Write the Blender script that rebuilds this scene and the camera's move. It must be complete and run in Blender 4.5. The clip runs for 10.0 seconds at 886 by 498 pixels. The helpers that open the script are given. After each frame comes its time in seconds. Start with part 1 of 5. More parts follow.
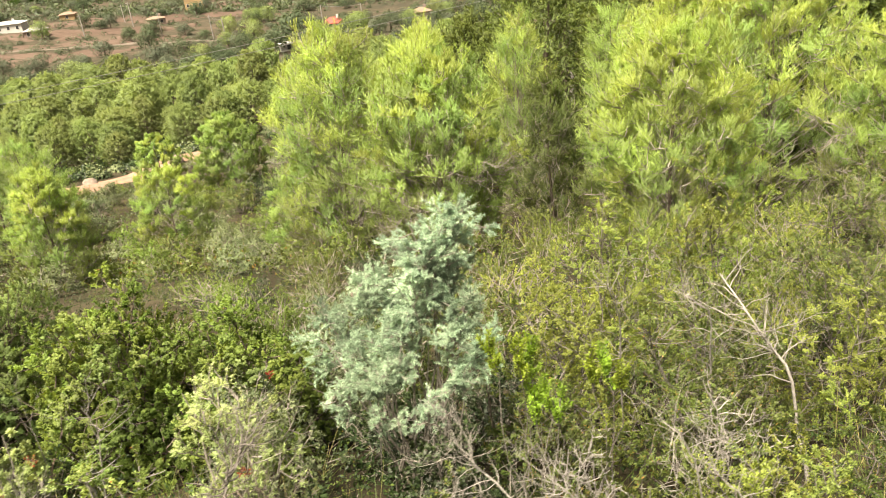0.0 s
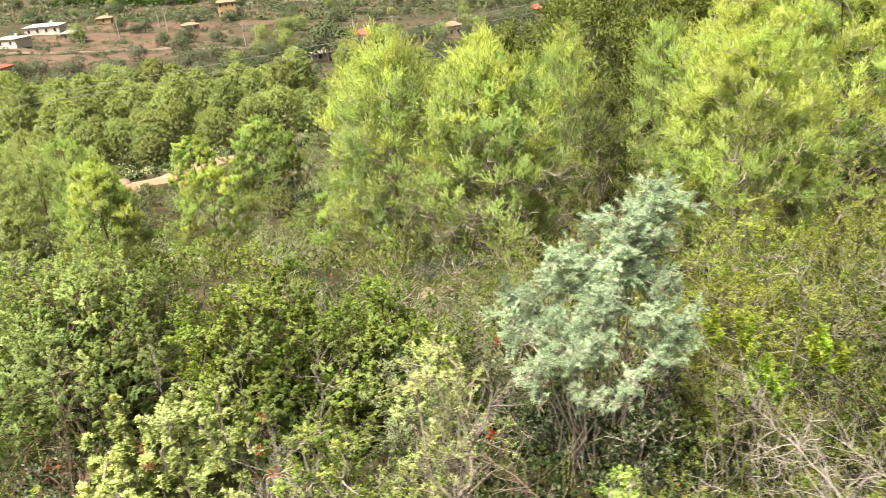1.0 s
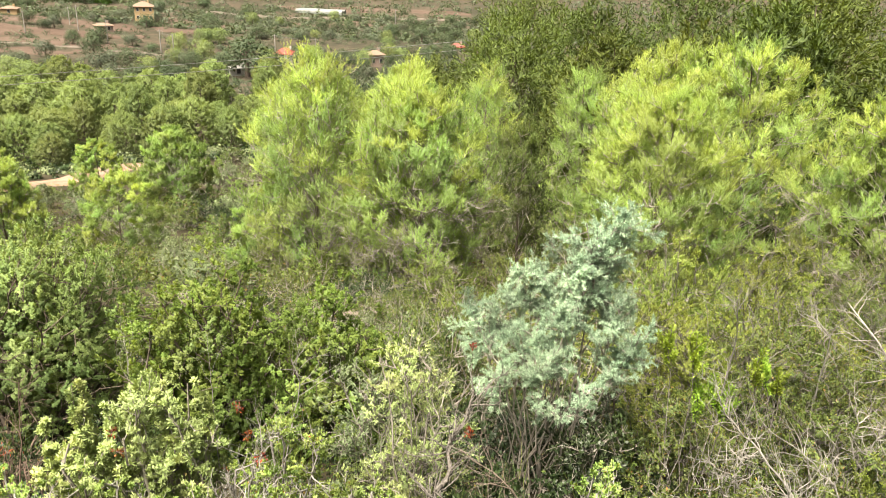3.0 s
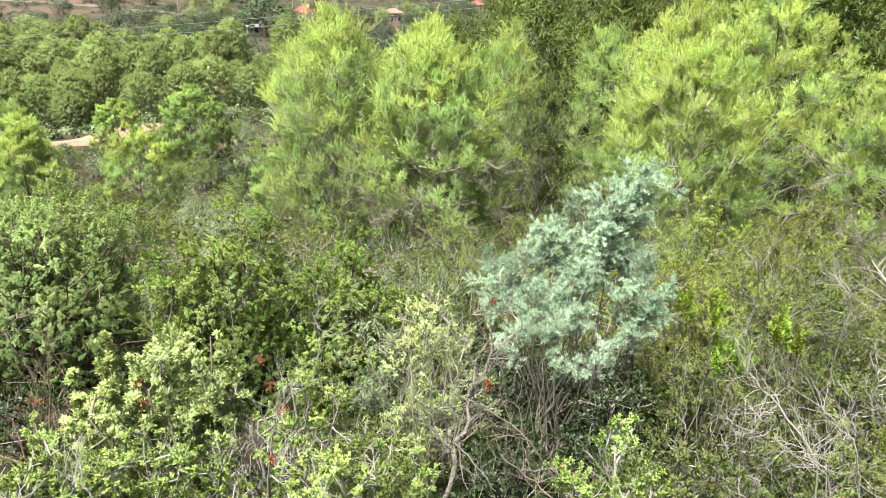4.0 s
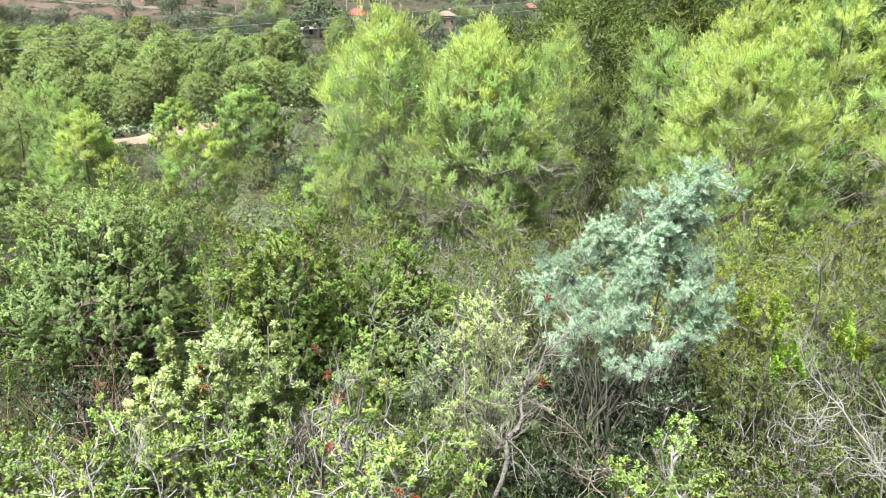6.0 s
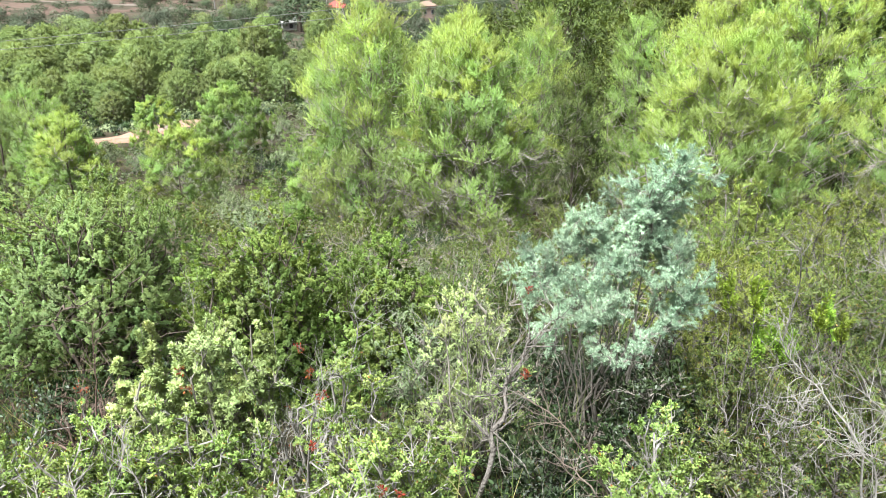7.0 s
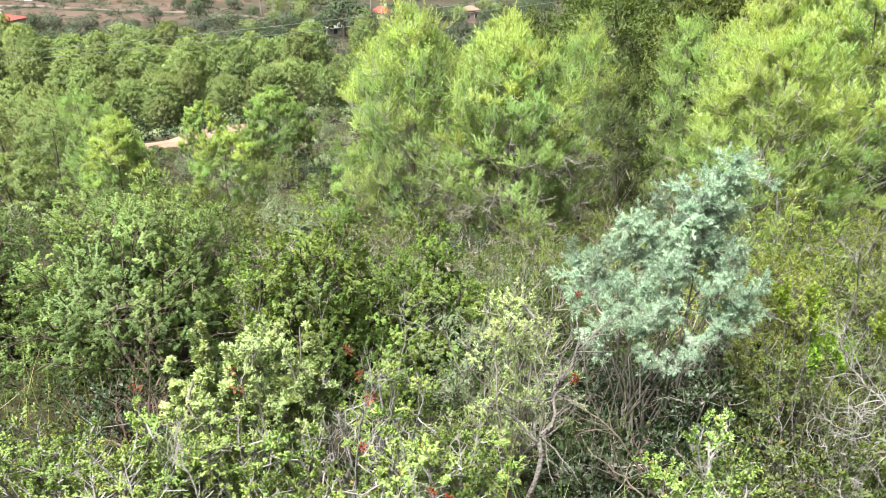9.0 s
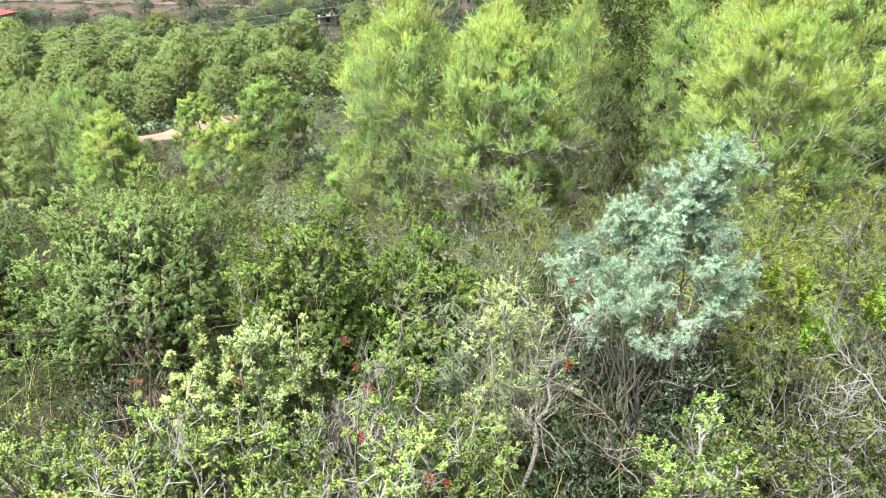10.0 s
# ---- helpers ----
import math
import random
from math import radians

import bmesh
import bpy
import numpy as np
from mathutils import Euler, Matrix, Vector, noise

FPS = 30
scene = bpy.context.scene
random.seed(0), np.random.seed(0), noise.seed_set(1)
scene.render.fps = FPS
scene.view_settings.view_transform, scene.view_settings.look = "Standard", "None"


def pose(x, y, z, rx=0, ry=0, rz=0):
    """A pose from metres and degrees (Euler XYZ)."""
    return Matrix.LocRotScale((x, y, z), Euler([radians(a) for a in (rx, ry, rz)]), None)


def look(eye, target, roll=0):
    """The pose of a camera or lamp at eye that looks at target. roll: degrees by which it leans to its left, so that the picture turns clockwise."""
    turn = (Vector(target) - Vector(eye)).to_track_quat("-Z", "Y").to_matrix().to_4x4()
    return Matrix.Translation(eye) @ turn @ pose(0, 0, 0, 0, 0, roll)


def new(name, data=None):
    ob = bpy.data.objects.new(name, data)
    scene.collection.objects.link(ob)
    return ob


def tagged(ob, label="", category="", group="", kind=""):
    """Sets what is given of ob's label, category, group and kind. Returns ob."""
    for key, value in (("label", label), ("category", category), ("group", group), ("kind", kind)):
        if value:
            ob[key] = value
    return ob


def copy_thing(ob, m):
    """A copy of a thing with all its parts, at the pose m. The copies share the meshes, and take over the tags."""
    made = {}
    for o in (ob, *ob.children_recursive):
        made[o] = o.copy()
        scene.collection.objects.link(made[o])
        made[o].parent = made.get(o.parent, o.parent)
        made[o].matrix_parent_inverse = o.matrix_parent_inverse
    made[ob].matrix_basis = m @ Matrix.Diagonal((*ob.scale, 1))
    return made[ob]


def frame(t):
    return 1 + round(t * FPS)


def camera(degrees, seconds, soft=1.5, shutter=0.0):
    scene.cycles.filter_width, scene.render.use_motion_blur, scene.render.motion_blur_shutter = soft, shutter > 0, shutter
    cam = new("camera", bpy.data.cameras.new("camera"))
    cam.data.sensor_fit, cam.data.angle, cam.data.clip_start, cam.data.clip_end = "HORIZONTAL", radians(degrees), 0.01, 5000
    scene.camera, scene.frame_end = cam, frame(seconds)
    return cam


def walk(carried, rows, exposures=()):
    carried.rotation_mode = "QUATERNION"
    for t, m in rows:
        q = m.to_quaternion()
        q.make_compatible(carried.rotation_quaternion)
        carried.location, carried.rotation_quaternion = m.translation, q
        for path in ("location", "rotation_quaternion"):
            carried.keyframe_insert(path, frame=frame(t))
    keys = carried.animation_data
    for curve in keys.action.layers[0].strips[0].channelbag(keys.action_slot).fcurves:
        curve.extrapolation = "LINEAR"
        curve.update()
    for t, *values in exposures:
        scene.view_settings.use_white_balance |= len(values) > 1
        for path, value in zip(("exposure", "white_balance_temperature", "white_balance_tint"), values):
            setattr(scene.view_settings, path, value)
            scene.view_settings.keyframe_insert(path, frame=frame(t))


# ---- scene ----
cam = camera(60.0, 10.0, 0.5, 0.3)
PATH = [
    (0, (-0.139, 0.03, 1.639), (-0.218, 1.846, 0.806), -6.5),
    (0.5, (-0.494, -0.055, 1.62), (-0.554, 1.757, 0.776), -5.3),
    (1, (-0.886, -0.03, 1.557), (-1.014, 1.8, 0.76), -5.0),
    (1.5, (-1.125, -0.063, 1.562), (-1.248, 1.762, 0.755), -3.2),
    (2, (-1.189, -0.12, 1.621), (-1.181, 1.737, 0.878), -1.2),
    (2.2, (-1.153, -0.123, 1.61), (-1.082, 1.745, 0.898), -0.3),
    (3.3, (-1.166, -0.175, 1.512), (-1.051, 1.671, 0.751), 2.3),
    (3.5, (-1.156, -0.17, 1.511), (-1.064, 1.663, 0.716), 1.4),
    (4, (-1.169, -0.174, 1.507), (-1.098, 1.646, 0.683), 1.8),
    (4.5, (-1.196, -0.185, 1.5), (-1.17, 1.64, 0.682), 3.3),
    (5, (-1.234, -0.193, 1.483), (-1.3, 1.629, 0.661), 3.4),
    (5.2, (-1.233, -0.197, 1.476), (-1.332, 1.622, 0.651), 2.9),
    (6.5, (-1.179, -0.187, 1.494), (-1.202, 1.637, 0.673), 0.5),
    (7, (-1.173, -0.183, 1.495), (-1.193, 1.631, 0.652), 0.2),
    (7.5, (-1.157, -0.182, 1.5), (-1.17, 1.635, 0.665), -1.2),
    (8, (-1.179, -0.211, 1.498), (-1.166, 1.623, 0.701), -0.3),
    (8.5, (-1.151, -0.2, 1.484), (-1.184, 1.636, 0.692), 0.5),
    (9, (-1.199, -0.182, 1.492), (-1.327, 1.633, 0.659), -0.8),
    (9.5, (-1.204, -0.175, 1.494), (-1.36, 1.618, 0.621), -1.9),
    (10, (-1.184, -0.206, 1.516), (-1.305, 1.594, 0.653), -1.9),
]
EXPOSE = [(0.0, 1.95, 8050, 10), (1.5, 1.95, 7600, 8), (2.0, 1.95, 6850, 3), (2.2, 1.95, 7250, 6), (3.5, 1.95, 7450, 9), (4.0, 1.95, 6520, 7), (5.0, 1.95, 6220, 7), (7.4, 1.95, 6020, 7), (8.0, 1.95, 6770, 8), (8.5, 1.95, 6570, 8), (9.1, 1.95, 6270, 7), (10.0, 1.95, 6120, 8)]
walk(cam, [(t, look(eye, target, roll)) for t, eye, target, roll in PATH], EXPOSE)

# ---- world and light: bright overcast day ----
SUN_EL, SUN_ROT = 66.0, 215.0
world = bpy.data.worlds.new("sky")
scene.world = world
world.use_nodes = True
wn, wl = world.node_tree.nodes, world.node_tree.links
sky = wn.new("ShaderNodeTexSky")
sky.sky_type, sky.sun_disc = "NISHITA", False
sky.sun_elevation, sky.sun_rotation = radians(SUN_EL), radians(SUN_ROT)
sky.air_density, sky.dust_density, sky.ozone_density = 1.0, 6.0, 1.0
cloud = wn.new("ShaderNodeHueSaturation")
cloud.inputs["Saturation"].default_value = 0.25
wl.new(sky.outputs[0], cloud.inputs["Color"])
wl.new(cloud.outputs[0], wn["Background"].inputs["Color"])
wn["Background"].inputs["Strength"].default_value = 0.038
sun = new("sun", bpy.data.lights.new("sun", "SUN"))
sun.data.energy, sun.data.angle, sun.data.color = 4.8, radians(25), (1.0, 0.97, 0.91)
az = radians(SUN_ROT)
sun.matrix_world = look((math.sin(az) * math.cos(radians(SUN_EL)) * 50, math.cos(az) * math.cos(radians(SUN_EL)) * 50, math.sin(radians(SUN_EL)) * 50), (0, 0, 0))


# ---- materials ----
def shader(name, rough=0.7, spec=0.3):
    m = bpy.data.materials.new(name)
    m.use_nodes = True
    nt = m.node_tree
    b = nt.nodes["Principled BSDF"]
    b.inputs["Roughness"].default_value = rough
    b.inputs["Specular IOR Level"].default_value = spec
    return m, nt, b


def ramp(nt, stops):
    r = nt.nodes.new("ShaderNodeValToRGB")
    el = r.color_ramp.elements
    while len(el) < len(stops):
        el.new(0.5)
    for e, (p, c) in zip(el, stops):
        e.position, e.color = p, (*c, 1)
    return r


def noise_node(nt, scale, detail=4.0, space="Object"):
    co = nt.nodes.new("ShaderNodeTexCoord")
    n = nt.nodes.new("ShaderNodeTexNoise")
    n.inputs["Scale"].default_value, n.inputs["Detail"].default_value = scale, detail
    nt.links.new(co.outputs[space], n.inputs["Vector"])
    return n


def leaf_mat(name, dark, light, rough=0.5, spec=0.35, through_share=0.3, patch=3.0, dead=None, dead_share=0.04, glow=(1.25, 1.2, 0.6)):
    """Leaves: every leaf its own shade, clumps and whole plants differ a little, light passes through."""
    m, nt, b = shader(name, rough, spec)
    geo = nt.nodes.new("ShaderNodeNewGeometry")
    stops = [(0.0, dark), (0.85, light)]
    if dead:
        stops = [(0.0, dark), (1 - dead_share - 0.02, light), (1 - dead_share, dead)]
    rm = ramp(nt, stops)
    nt.links.new(geo.outputs["Random Per Island"], rm.inputs[0])
    n = noise_node(nt, patch, 3.0)
    info = nt.nodes.new("ShaderNodeObjectInfo")
    hs = nt.nodes.new("ShaderNodeHueSaturation")
    nt.links.new(rm.outputs[0], hs.inputs["Color"])
    v = nt.nodes.new("ShaderNodeMapRange")
    v.inputs["To Min"].default_value, v.inputs["To Max"].default_value = 0.62, 1.34
    v.inputs["From Min"].default_value, v.inputs["From Max"].default_value = 0.25, 0.75
    nt.links.new(n.outputs[0], v.inputs["Value"])
    own = nt.nodes.new("ShaderNodeMapRange")
    own.inputs["To Min"].default_value, own.inputs["To Max"].default_value = 0.8, 1.2
    turned = nt.nodes.new("ShaderNodeMath")
    turned.operation = "FRACT"
    far = nt.nodes.new("ShaderNodeMath")
    far.operation = "MULTIPLY"
    far.inputs[1].default_value = 7.31
    nt.links.new(info.outputs["Random"], far.inputs[0])
    nt.links.new(far.outputs[0], turned.inputs[0])
    nt.links.new(turned.outputs[0], own.inputs["Value"])
    both = nt.nodes.new("ShaderNodeMath")
    both.operation = "MULTIPLY"
    nt.links.new(v.outputs[0], both.inputs[0])
    nt.links.new(own.outputs[0], both.inputs[1])
    nt.links.new(both.outputs[0], hs.inputs["Value"])
    h = nt.nodes.new("ShaderNodeMapRange")
    h.inputs["To Min"].default_value, h.inputs["To Max"].default_value = 0.485, 0.515
    nt.links.new(info.outputs["Random"], h.inputs["Value"])
    nt.links.new(h.outputs[0], hs.inputs["Hue"])
    nt.links.new(hs.outputs[0], b.inputs["Base Color"])
    tr = nt.nodes.new("ShaderNodeBsdfTranslucent")
    mul = nt.nodes.new("ShaderNodeMix")
    mul.data_type, mul.blend_type = "RGBA", "MULTIPLY"
    mul.inputs[0].default_value = 1.0
    mul.inputs[7].default_value = (*glow, 1)
    nt.links.new(hs.outputs[0], mul.inputs[6])
    nt.links.new(mul.outputs[2], tr.inputs["Color"])
    mix = nt.nodes.new("ShaderNodeMixShader")
    mix.inputs[0].default_value = through_share
    nt.links.new(b.outputs[0], mix.inputs[1])
    nt.links.new(tr.outputs[0], mix.inputs[2])
    nt.links.new(mix.outputs[0], nt.nodes["Material Output"].inputs["Surface"])
    return m


def grainy(name, stops, scale, fine, rough=0.9, bump=0.3, spec=0.2, space="Object", depth=0.02):
    """Bark, earth, plaster, stone: two scales of colour and a fine relief."""
    m, nt, b = shader(name, rough, spec)
    a, f = noise_node(nt, scale, 5.0, space), noise_node(nt, fine, 6.0, space)
    mix = nt.nodes.new("ShaderNodeMath")
    mix.operation = "MULTIPLY_ADD"
    mix.inputs[1].default_value = 0.45
    mul = nt.nodes.new("ShaderNodeMath")
    mul.operation = "MULTIPLY"
    mul.inputs[1].default_value = 0.55
    nt.links.new(a.outputs[0], mul.inputs[0])
    nt.links.new(f.outputs[0], mix.inputs[0])
    nt.links.new(mul.outputs[0], mix.inputs[2])
    r = ramp(nt, stops)
    nt.links.new(mix.outputs[0], r.inputs[0])
    nt.links.new(r.outputs[0], b.inputs["Base Color"])
    bp = nt.nodes.new("ShaderNodeBump")
    bp.inputs["Strength"].default_value, bp.inputs["Distance"].default_value = bump, depth
    nt.links.new(f.outputs[0], bp.inputs["Height"])
    nt.links.new(bp.outputs[0], b.inputs["Normal"])
    return m


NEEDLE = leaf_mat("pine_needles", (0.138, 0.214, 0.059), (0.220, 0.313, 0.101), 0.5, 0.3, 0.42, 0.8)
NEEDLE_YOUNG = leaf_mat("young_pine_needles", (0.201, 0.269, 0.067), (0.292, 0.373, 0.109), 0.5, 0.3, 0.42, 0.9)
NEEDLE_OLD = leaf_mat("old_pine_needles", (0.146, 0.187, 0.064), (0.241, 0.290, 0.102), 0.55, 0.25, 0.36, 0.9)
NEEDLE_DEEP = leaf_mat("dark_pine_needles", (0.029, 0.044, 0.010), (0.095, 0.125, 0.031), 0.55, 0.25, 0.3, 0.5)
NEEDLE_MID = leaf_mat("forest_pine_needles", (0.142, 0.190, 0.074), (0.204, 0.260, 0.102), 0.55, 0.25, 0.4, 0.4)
JUNIPER = leaf_mat("juniper_needles", (0.149, 0.240, 0.160), (0.451, 0.589, 0.413), 0.5, 0.4, 0.25, 4.0, (0.171, 0.136, 0.075), 0.03, (1.1, 1.15, 0.95))
OAK_GREY = leaf_mat("holm_oak_leaves", (0.154, 0.222, 0.079), (0.226, 0.303, 0.117), 0.6, 0.22, 0.4, 3.0)
OAK_GREEN = leaf_mat("mastic_leaves", (0.086, 0.136, 0.025), (0.166, 0.230, 0.056), 0.55, 0.28, 0.36, 3.0)
KERMES = leaf_mat("kermes_oak_leaves", (0.135, 0.205, 0.048), (0.287, 0.370, 0.114), 0.6, 0.2, 0.34, 4.0, (0.205, 0.068, 0.018), 0.012)
PALE = leaf_mat("pale_buckthorn_leaves", (0.228, 0.290, 0.108), (0.380, 0.451, 0.191), 0.55, 0.25, 0.25, 4.0)
OLIVE = leaf_mat("heath_leaves", (0.038, 0.060, 0.012), (0.131, 0.177, 0.044), 0.5, 0.35, 0.28, 4.0, (0.181, 0.118, 0.032), 0.05)
SPURGE = leaf_mat("spurge_leaves", (0.122, 0.199, 0.022), (0.255, 0.358, 0.048), 0.5, 0.3, 0.36, 5.0)
YELLOWISH = leaf_mat("yellowing_leaves", (0.086, 0.119, 0.019), (0.228, 0.273, 0.058), 0.5, 0.3, 0.3, 4.0)
GREYBUSH = leaf_mat("grey_bush_leaves", (0.076, 0.100, 0.049), (0.179, 0.218, 0.115), 0.7, 0.2, 0.15, 2.0)
# near black: puts the shade of gaps into leaf colour; also for dark bushes
SHADE_DARKBUSH = leaf_mat("shade_dark_bush_leaves", (0.009, 0.020, 0.004), (0.030, 0.053, 0.015), 0.5, 0.4, 0.2, 1.0)
RED_LEAF = leaf_mat("dead_red_leaves", (0.136, 0.025, 0.011), (0.260, 0.062, 0.025), 0.6, 0.2, 0.3, 6.0, glow=(1.3, 0.8, 0.6))
GRASS = leaf_mat("grass_blades", (0.049, 0.079, 0.016), (0.146, 0.179, 0.053), 0.6, 0.25, 0.3, 2.0, (0.255, 0.226, 0.101), 0.3)
# valley green, greyed towards blue so the colour holds the distance haze
HAZED_FAR_LEAF = leaf_mat("hazed_far_tree_leaves", (0.034, 0.053, 0.027), (0.075, 0.101, 0.051), 0.6, 0.2, 0.2, 0.15)
OLIVE_TREE = leaf_mat("olive_tree_leaves", (0.060, 0.075, 0.050), (0.105, 0.124, 0.083), 0.6, 0.2, 0.2, 0.2)
CROP = leaf_mat("orchard_leaves", (0.017, 0.048, 0.006), (0.037, 0.081, 0.014), 0.6, 0.2, 0.2, 0.1)

PINE_TWIG = grainy("pine_twig_bark", [(0.3, (0.126, 0.107, 0.090)), (0.55, (0.270, 0.242, 0.216)), (0.8, (0.468, 0.436, 0.405))], 3, 40, 0.9, 0.4)
BARK = grainy("pine_bark", [(0.3, (0.050, 0.037, 0.029)), (0.55, (0.122, 0.097, 0.079)), (0.8, (0.216, 0.187, 0.158))], 5, 40, 0.95, 0.6)
TWIG = grainy("grey_twig_bark", [(0.3, (0.122, 0.104, 0.086)), (0.55, (0.245, 0.223, 0.194)), (0.8, (0.374, 0.353, 0.320))], 4, 60, 0.85, 0.3)
DEADWOOD = grainy("bleached_dead_wood", [(0.25, (0.104, 0.091, 0.077)), (0.5, (0.233, 0.217, 0.198)), (0.75, (0.376, 0.360, 0.337))], 6, 80, 0.85, 0.4)
GREYBRANCH = grainy("weathered_branch_bark", [(0.25, (0.050, 0.042, 0.035)), (0.5, (0.137, 0.122, 0.108)), (0.75, (0.288, 0.266, 0.241))], 9, 90, 0.9, 0.7)
REDTWIG = grainy("reddish_twig_bark", [(0.3, (0.072, 0.047, 0.036)), (0.55, (0.158, 0.112, 0.090)), (0.8, (0.274, 0.223, 0.194))], 6, 60, 0.85, 0.3)
EARTH = grainy("hillside_earth", [(0.28, (0.012, 0.011, 0.007)), (0.48, (0.030, 0.025, 0.015)), (0.62, (0.054, 0.045, 0.028)), (0.8, (0.090, 0.075, 0.048))], 0.35, 6, 0.95, 0.6, 0.1, "Object", 0.06)
SCRUBLAND = grainy("scrubby_valley_ground", [(0.30, (0.026, 0.027, 0.018)), (0.48, (0.045, 0.040, 0.027)), (0.60, (0.070, 0.054, 0.040)), (0.80, (0.108, 0.082, 0.062))], 0.03, 0.35, 0.95, 0.3, 0.1, "Object", 0.3)
TRACK = grainy("reddish_track_earth", [(0.28, (0.130, 0.078, 0.055)), (0.52, (0.250, 0.158, 0.116)), (0.78, (0.350, 0.246, 0.190))], 0.5, 4, 0.95, 0.7, 0.1, "Object", 0.12)
TERRACE = grainy("ploughed_terrace_earth", [(0.28, (0.047, 0.032, 0.024)), (0.52, (0.086, 0.060, 0.047)), (0.78, (0.128, 0.096, 0.077))], 0.05, 0.6, 0.95, 0.3, 0.1, "Object", 0.1)
STONE = grainy("pale_limestone", [(0.25, (0.101, 0.076, 0.060)), (0.5, (0.171, 0.136, 0.111)), (0.8, (0.242, 0.202, 0.171))], 4, 30, 0.9, 0.5)
PLASTER_Y = grainy("ochre_plaster", [(0.2, (0.30, 0.205, 0.110)), (0.8, (0.40, 0.290, 0.170))], 0.3, 4, 0.9, 0.1)
PLASTER_W = grainy("white_plaster", [(0.2, (0.384, 0.376, 0.352)), (0.8, (0.528, 0.520, 0.496))], 0.3, 4, 0.9, 0.1)
PLASTER_P = grainy("pinkish_plaster", [(0.2, (0.223, 0.161, 0.134)), (0.8, (0.294, 0.232, 0.197))], 0.3, 4, 0.9, 0.1)
TILE = grainy("red_roof_tiles", [(0.2, (0.21, 0.045, 0.038)), (0.8, (0.32, 0.080, 0.066))], 0.6, 6, 0.8, 0.4)
TILE_PALE = grainy("faded_pinkish_roof_tiles", [(0.2, (0.145, 0.098, 0.072)), (0.8, (0.212, 0.153, 0.119))], 0.6, 6, 0.85, 0.4)
GLASS_DARK = grainy("dark_window_glass", [(0.2, (0.03, 0.03, 0.035)), (0.8, (0.06, 0.06, 0.065))], 2, 8, 0.2, 0.0, 0.5)
CONCRETE = grainy("pole_concrete", [(0.2, (0.202, 0.192, 0.176)), (0.8, (0.293, 0.277, 0.262))], 2, 20, 0.9, 0.2)
CABLE = grainy("power_cable", [(0.2, (0.10, 0.105, 0.095)), (0.8, (0.16, 0.165, 0.15))], 1, 4, 0.5, 0.0)
PLASTIC = grainy("greenhouse_sheeting", [(0.2, (0.130, 0.140, 0.134)), (0.8, (0.187, 0.192, 0.187))], 0.1, 1, 0.5, 0.1)
ROADWAY = grainy("pale_lane_surface", [(0.2, (0.096, 0.078, 0.063)), (0.8, (0.141, 0.121, 0.101))], 0.1, 1, 0.9, 0.1)
rng = np.random.default_rng(7)


# ---- building blocks ----
def unit(v):
    return v / np.maximum(np.linalg.norm(v, axis=-1, keepdims=True), 1e-9)


def raw_mesh(name, verts, faces, mats, smooth=False, slots=None, normals=None):
    """A mesh from arrays; faces is (n, 3) or (n, 4)."""
    verts, faces = np.asarray(verts, np.float32), np.asarray(faces, np.int32)
    me = bpy.data.meshes.new(name)
    n, k = faces.shape
    me.vertices.add(len(verts))
    me.vertices.foreach_set("co", verts.ravel())
    me.loops.add(n * k)
    me.loops.foreach_set("vertex_index", faces.ravel())
    me.polygons.add(n)
    me.polygons.foreach_set("loop_start", np.arange(0, n * k, k, dtype=np.int32))
    me.polygons.foreach_set("loop_total", np.full(n, k, np.int32))
    for m in mats:
        me.materials.append(m)
    if slots is not None:
        me.polygons.foreach_set("material_index", np.asarray(slots, np.int32))
    if smooth:
        me.polygons.foreach_set("use_smooth", np.ones(n, bool))
    me.update(calc_edges=True)
    if normals is not None:
        me.attributes.new("custom_normal", "FLOAT_VECTOR", "POINT").data.foreach_set("vector", np.asarray(normals, np.float32).ravel())
    return me


def thing(name, base, label, category, group="", kind="", turn=0.0):
    ob = new(name)
    ob.empty_display_size = 0.2
    ob.location, ob.rotation_euler = base, (0, 0, turn)
    return tagged(ob, label, category, group, kind)


def part(name, me, parent, label=""):
    ob = new(name, me)
    ob.parent = parent
    if label:
        ob["label"] = label
    return ob


def tubes(P, R, sides=4):
    """Tapered tubes along the polylines P (n, m, 3) with radii R (n, m)."""
    n, m, _ = P.shape
    T = unit(np.gradient(P, axis=1))
    ref = np.where(np.abs(T[..., 2:3]) > 0.85, np.array([1.0, 0, 0]), np.array([0, 0, 1.0]))
    U = unit(np.cross(T, ref))
    W = np.cross(T, U)
    a = np.arange(sides) * 2 * np.pi / sides
    ring = U[:, :, None] * np.cos(a)[:, None] + W[:, :, None] * np.sin(a)[:, None]
    V = (P[:, :, None] + ring * R[:, :, None, None]).reshape(-1, 3)
    i = np.arange(n)[:, None, None] * m * sides + np.arange(m - 1)[None, :, None] * sides
    j, j2 = np.arange(sides), (np.arange(sides) + 1) % sides
    F = np.stack([i + j, i + j2, i + sides + j2, i + sides + j], -1).reshape(-1, 4)
    return V, F


def grow(start, way, length, m, wobble, rise):
    """Polylines that wander and bend upward; rise may be negative."""
    n = len(start)
    P = np.empty((n, m, 3))
    P[:, 0] = start
    d = unit(way)
    step = np.asarray(length)[:, None] / (m - 1)
    for k in range(1, m):
        d = unit(d + rng.normal(0, wobble, (n, 3)) + np.array([0, 0, rise]))
        P[:, k] = P[:, k - 1] + d * step
    return P


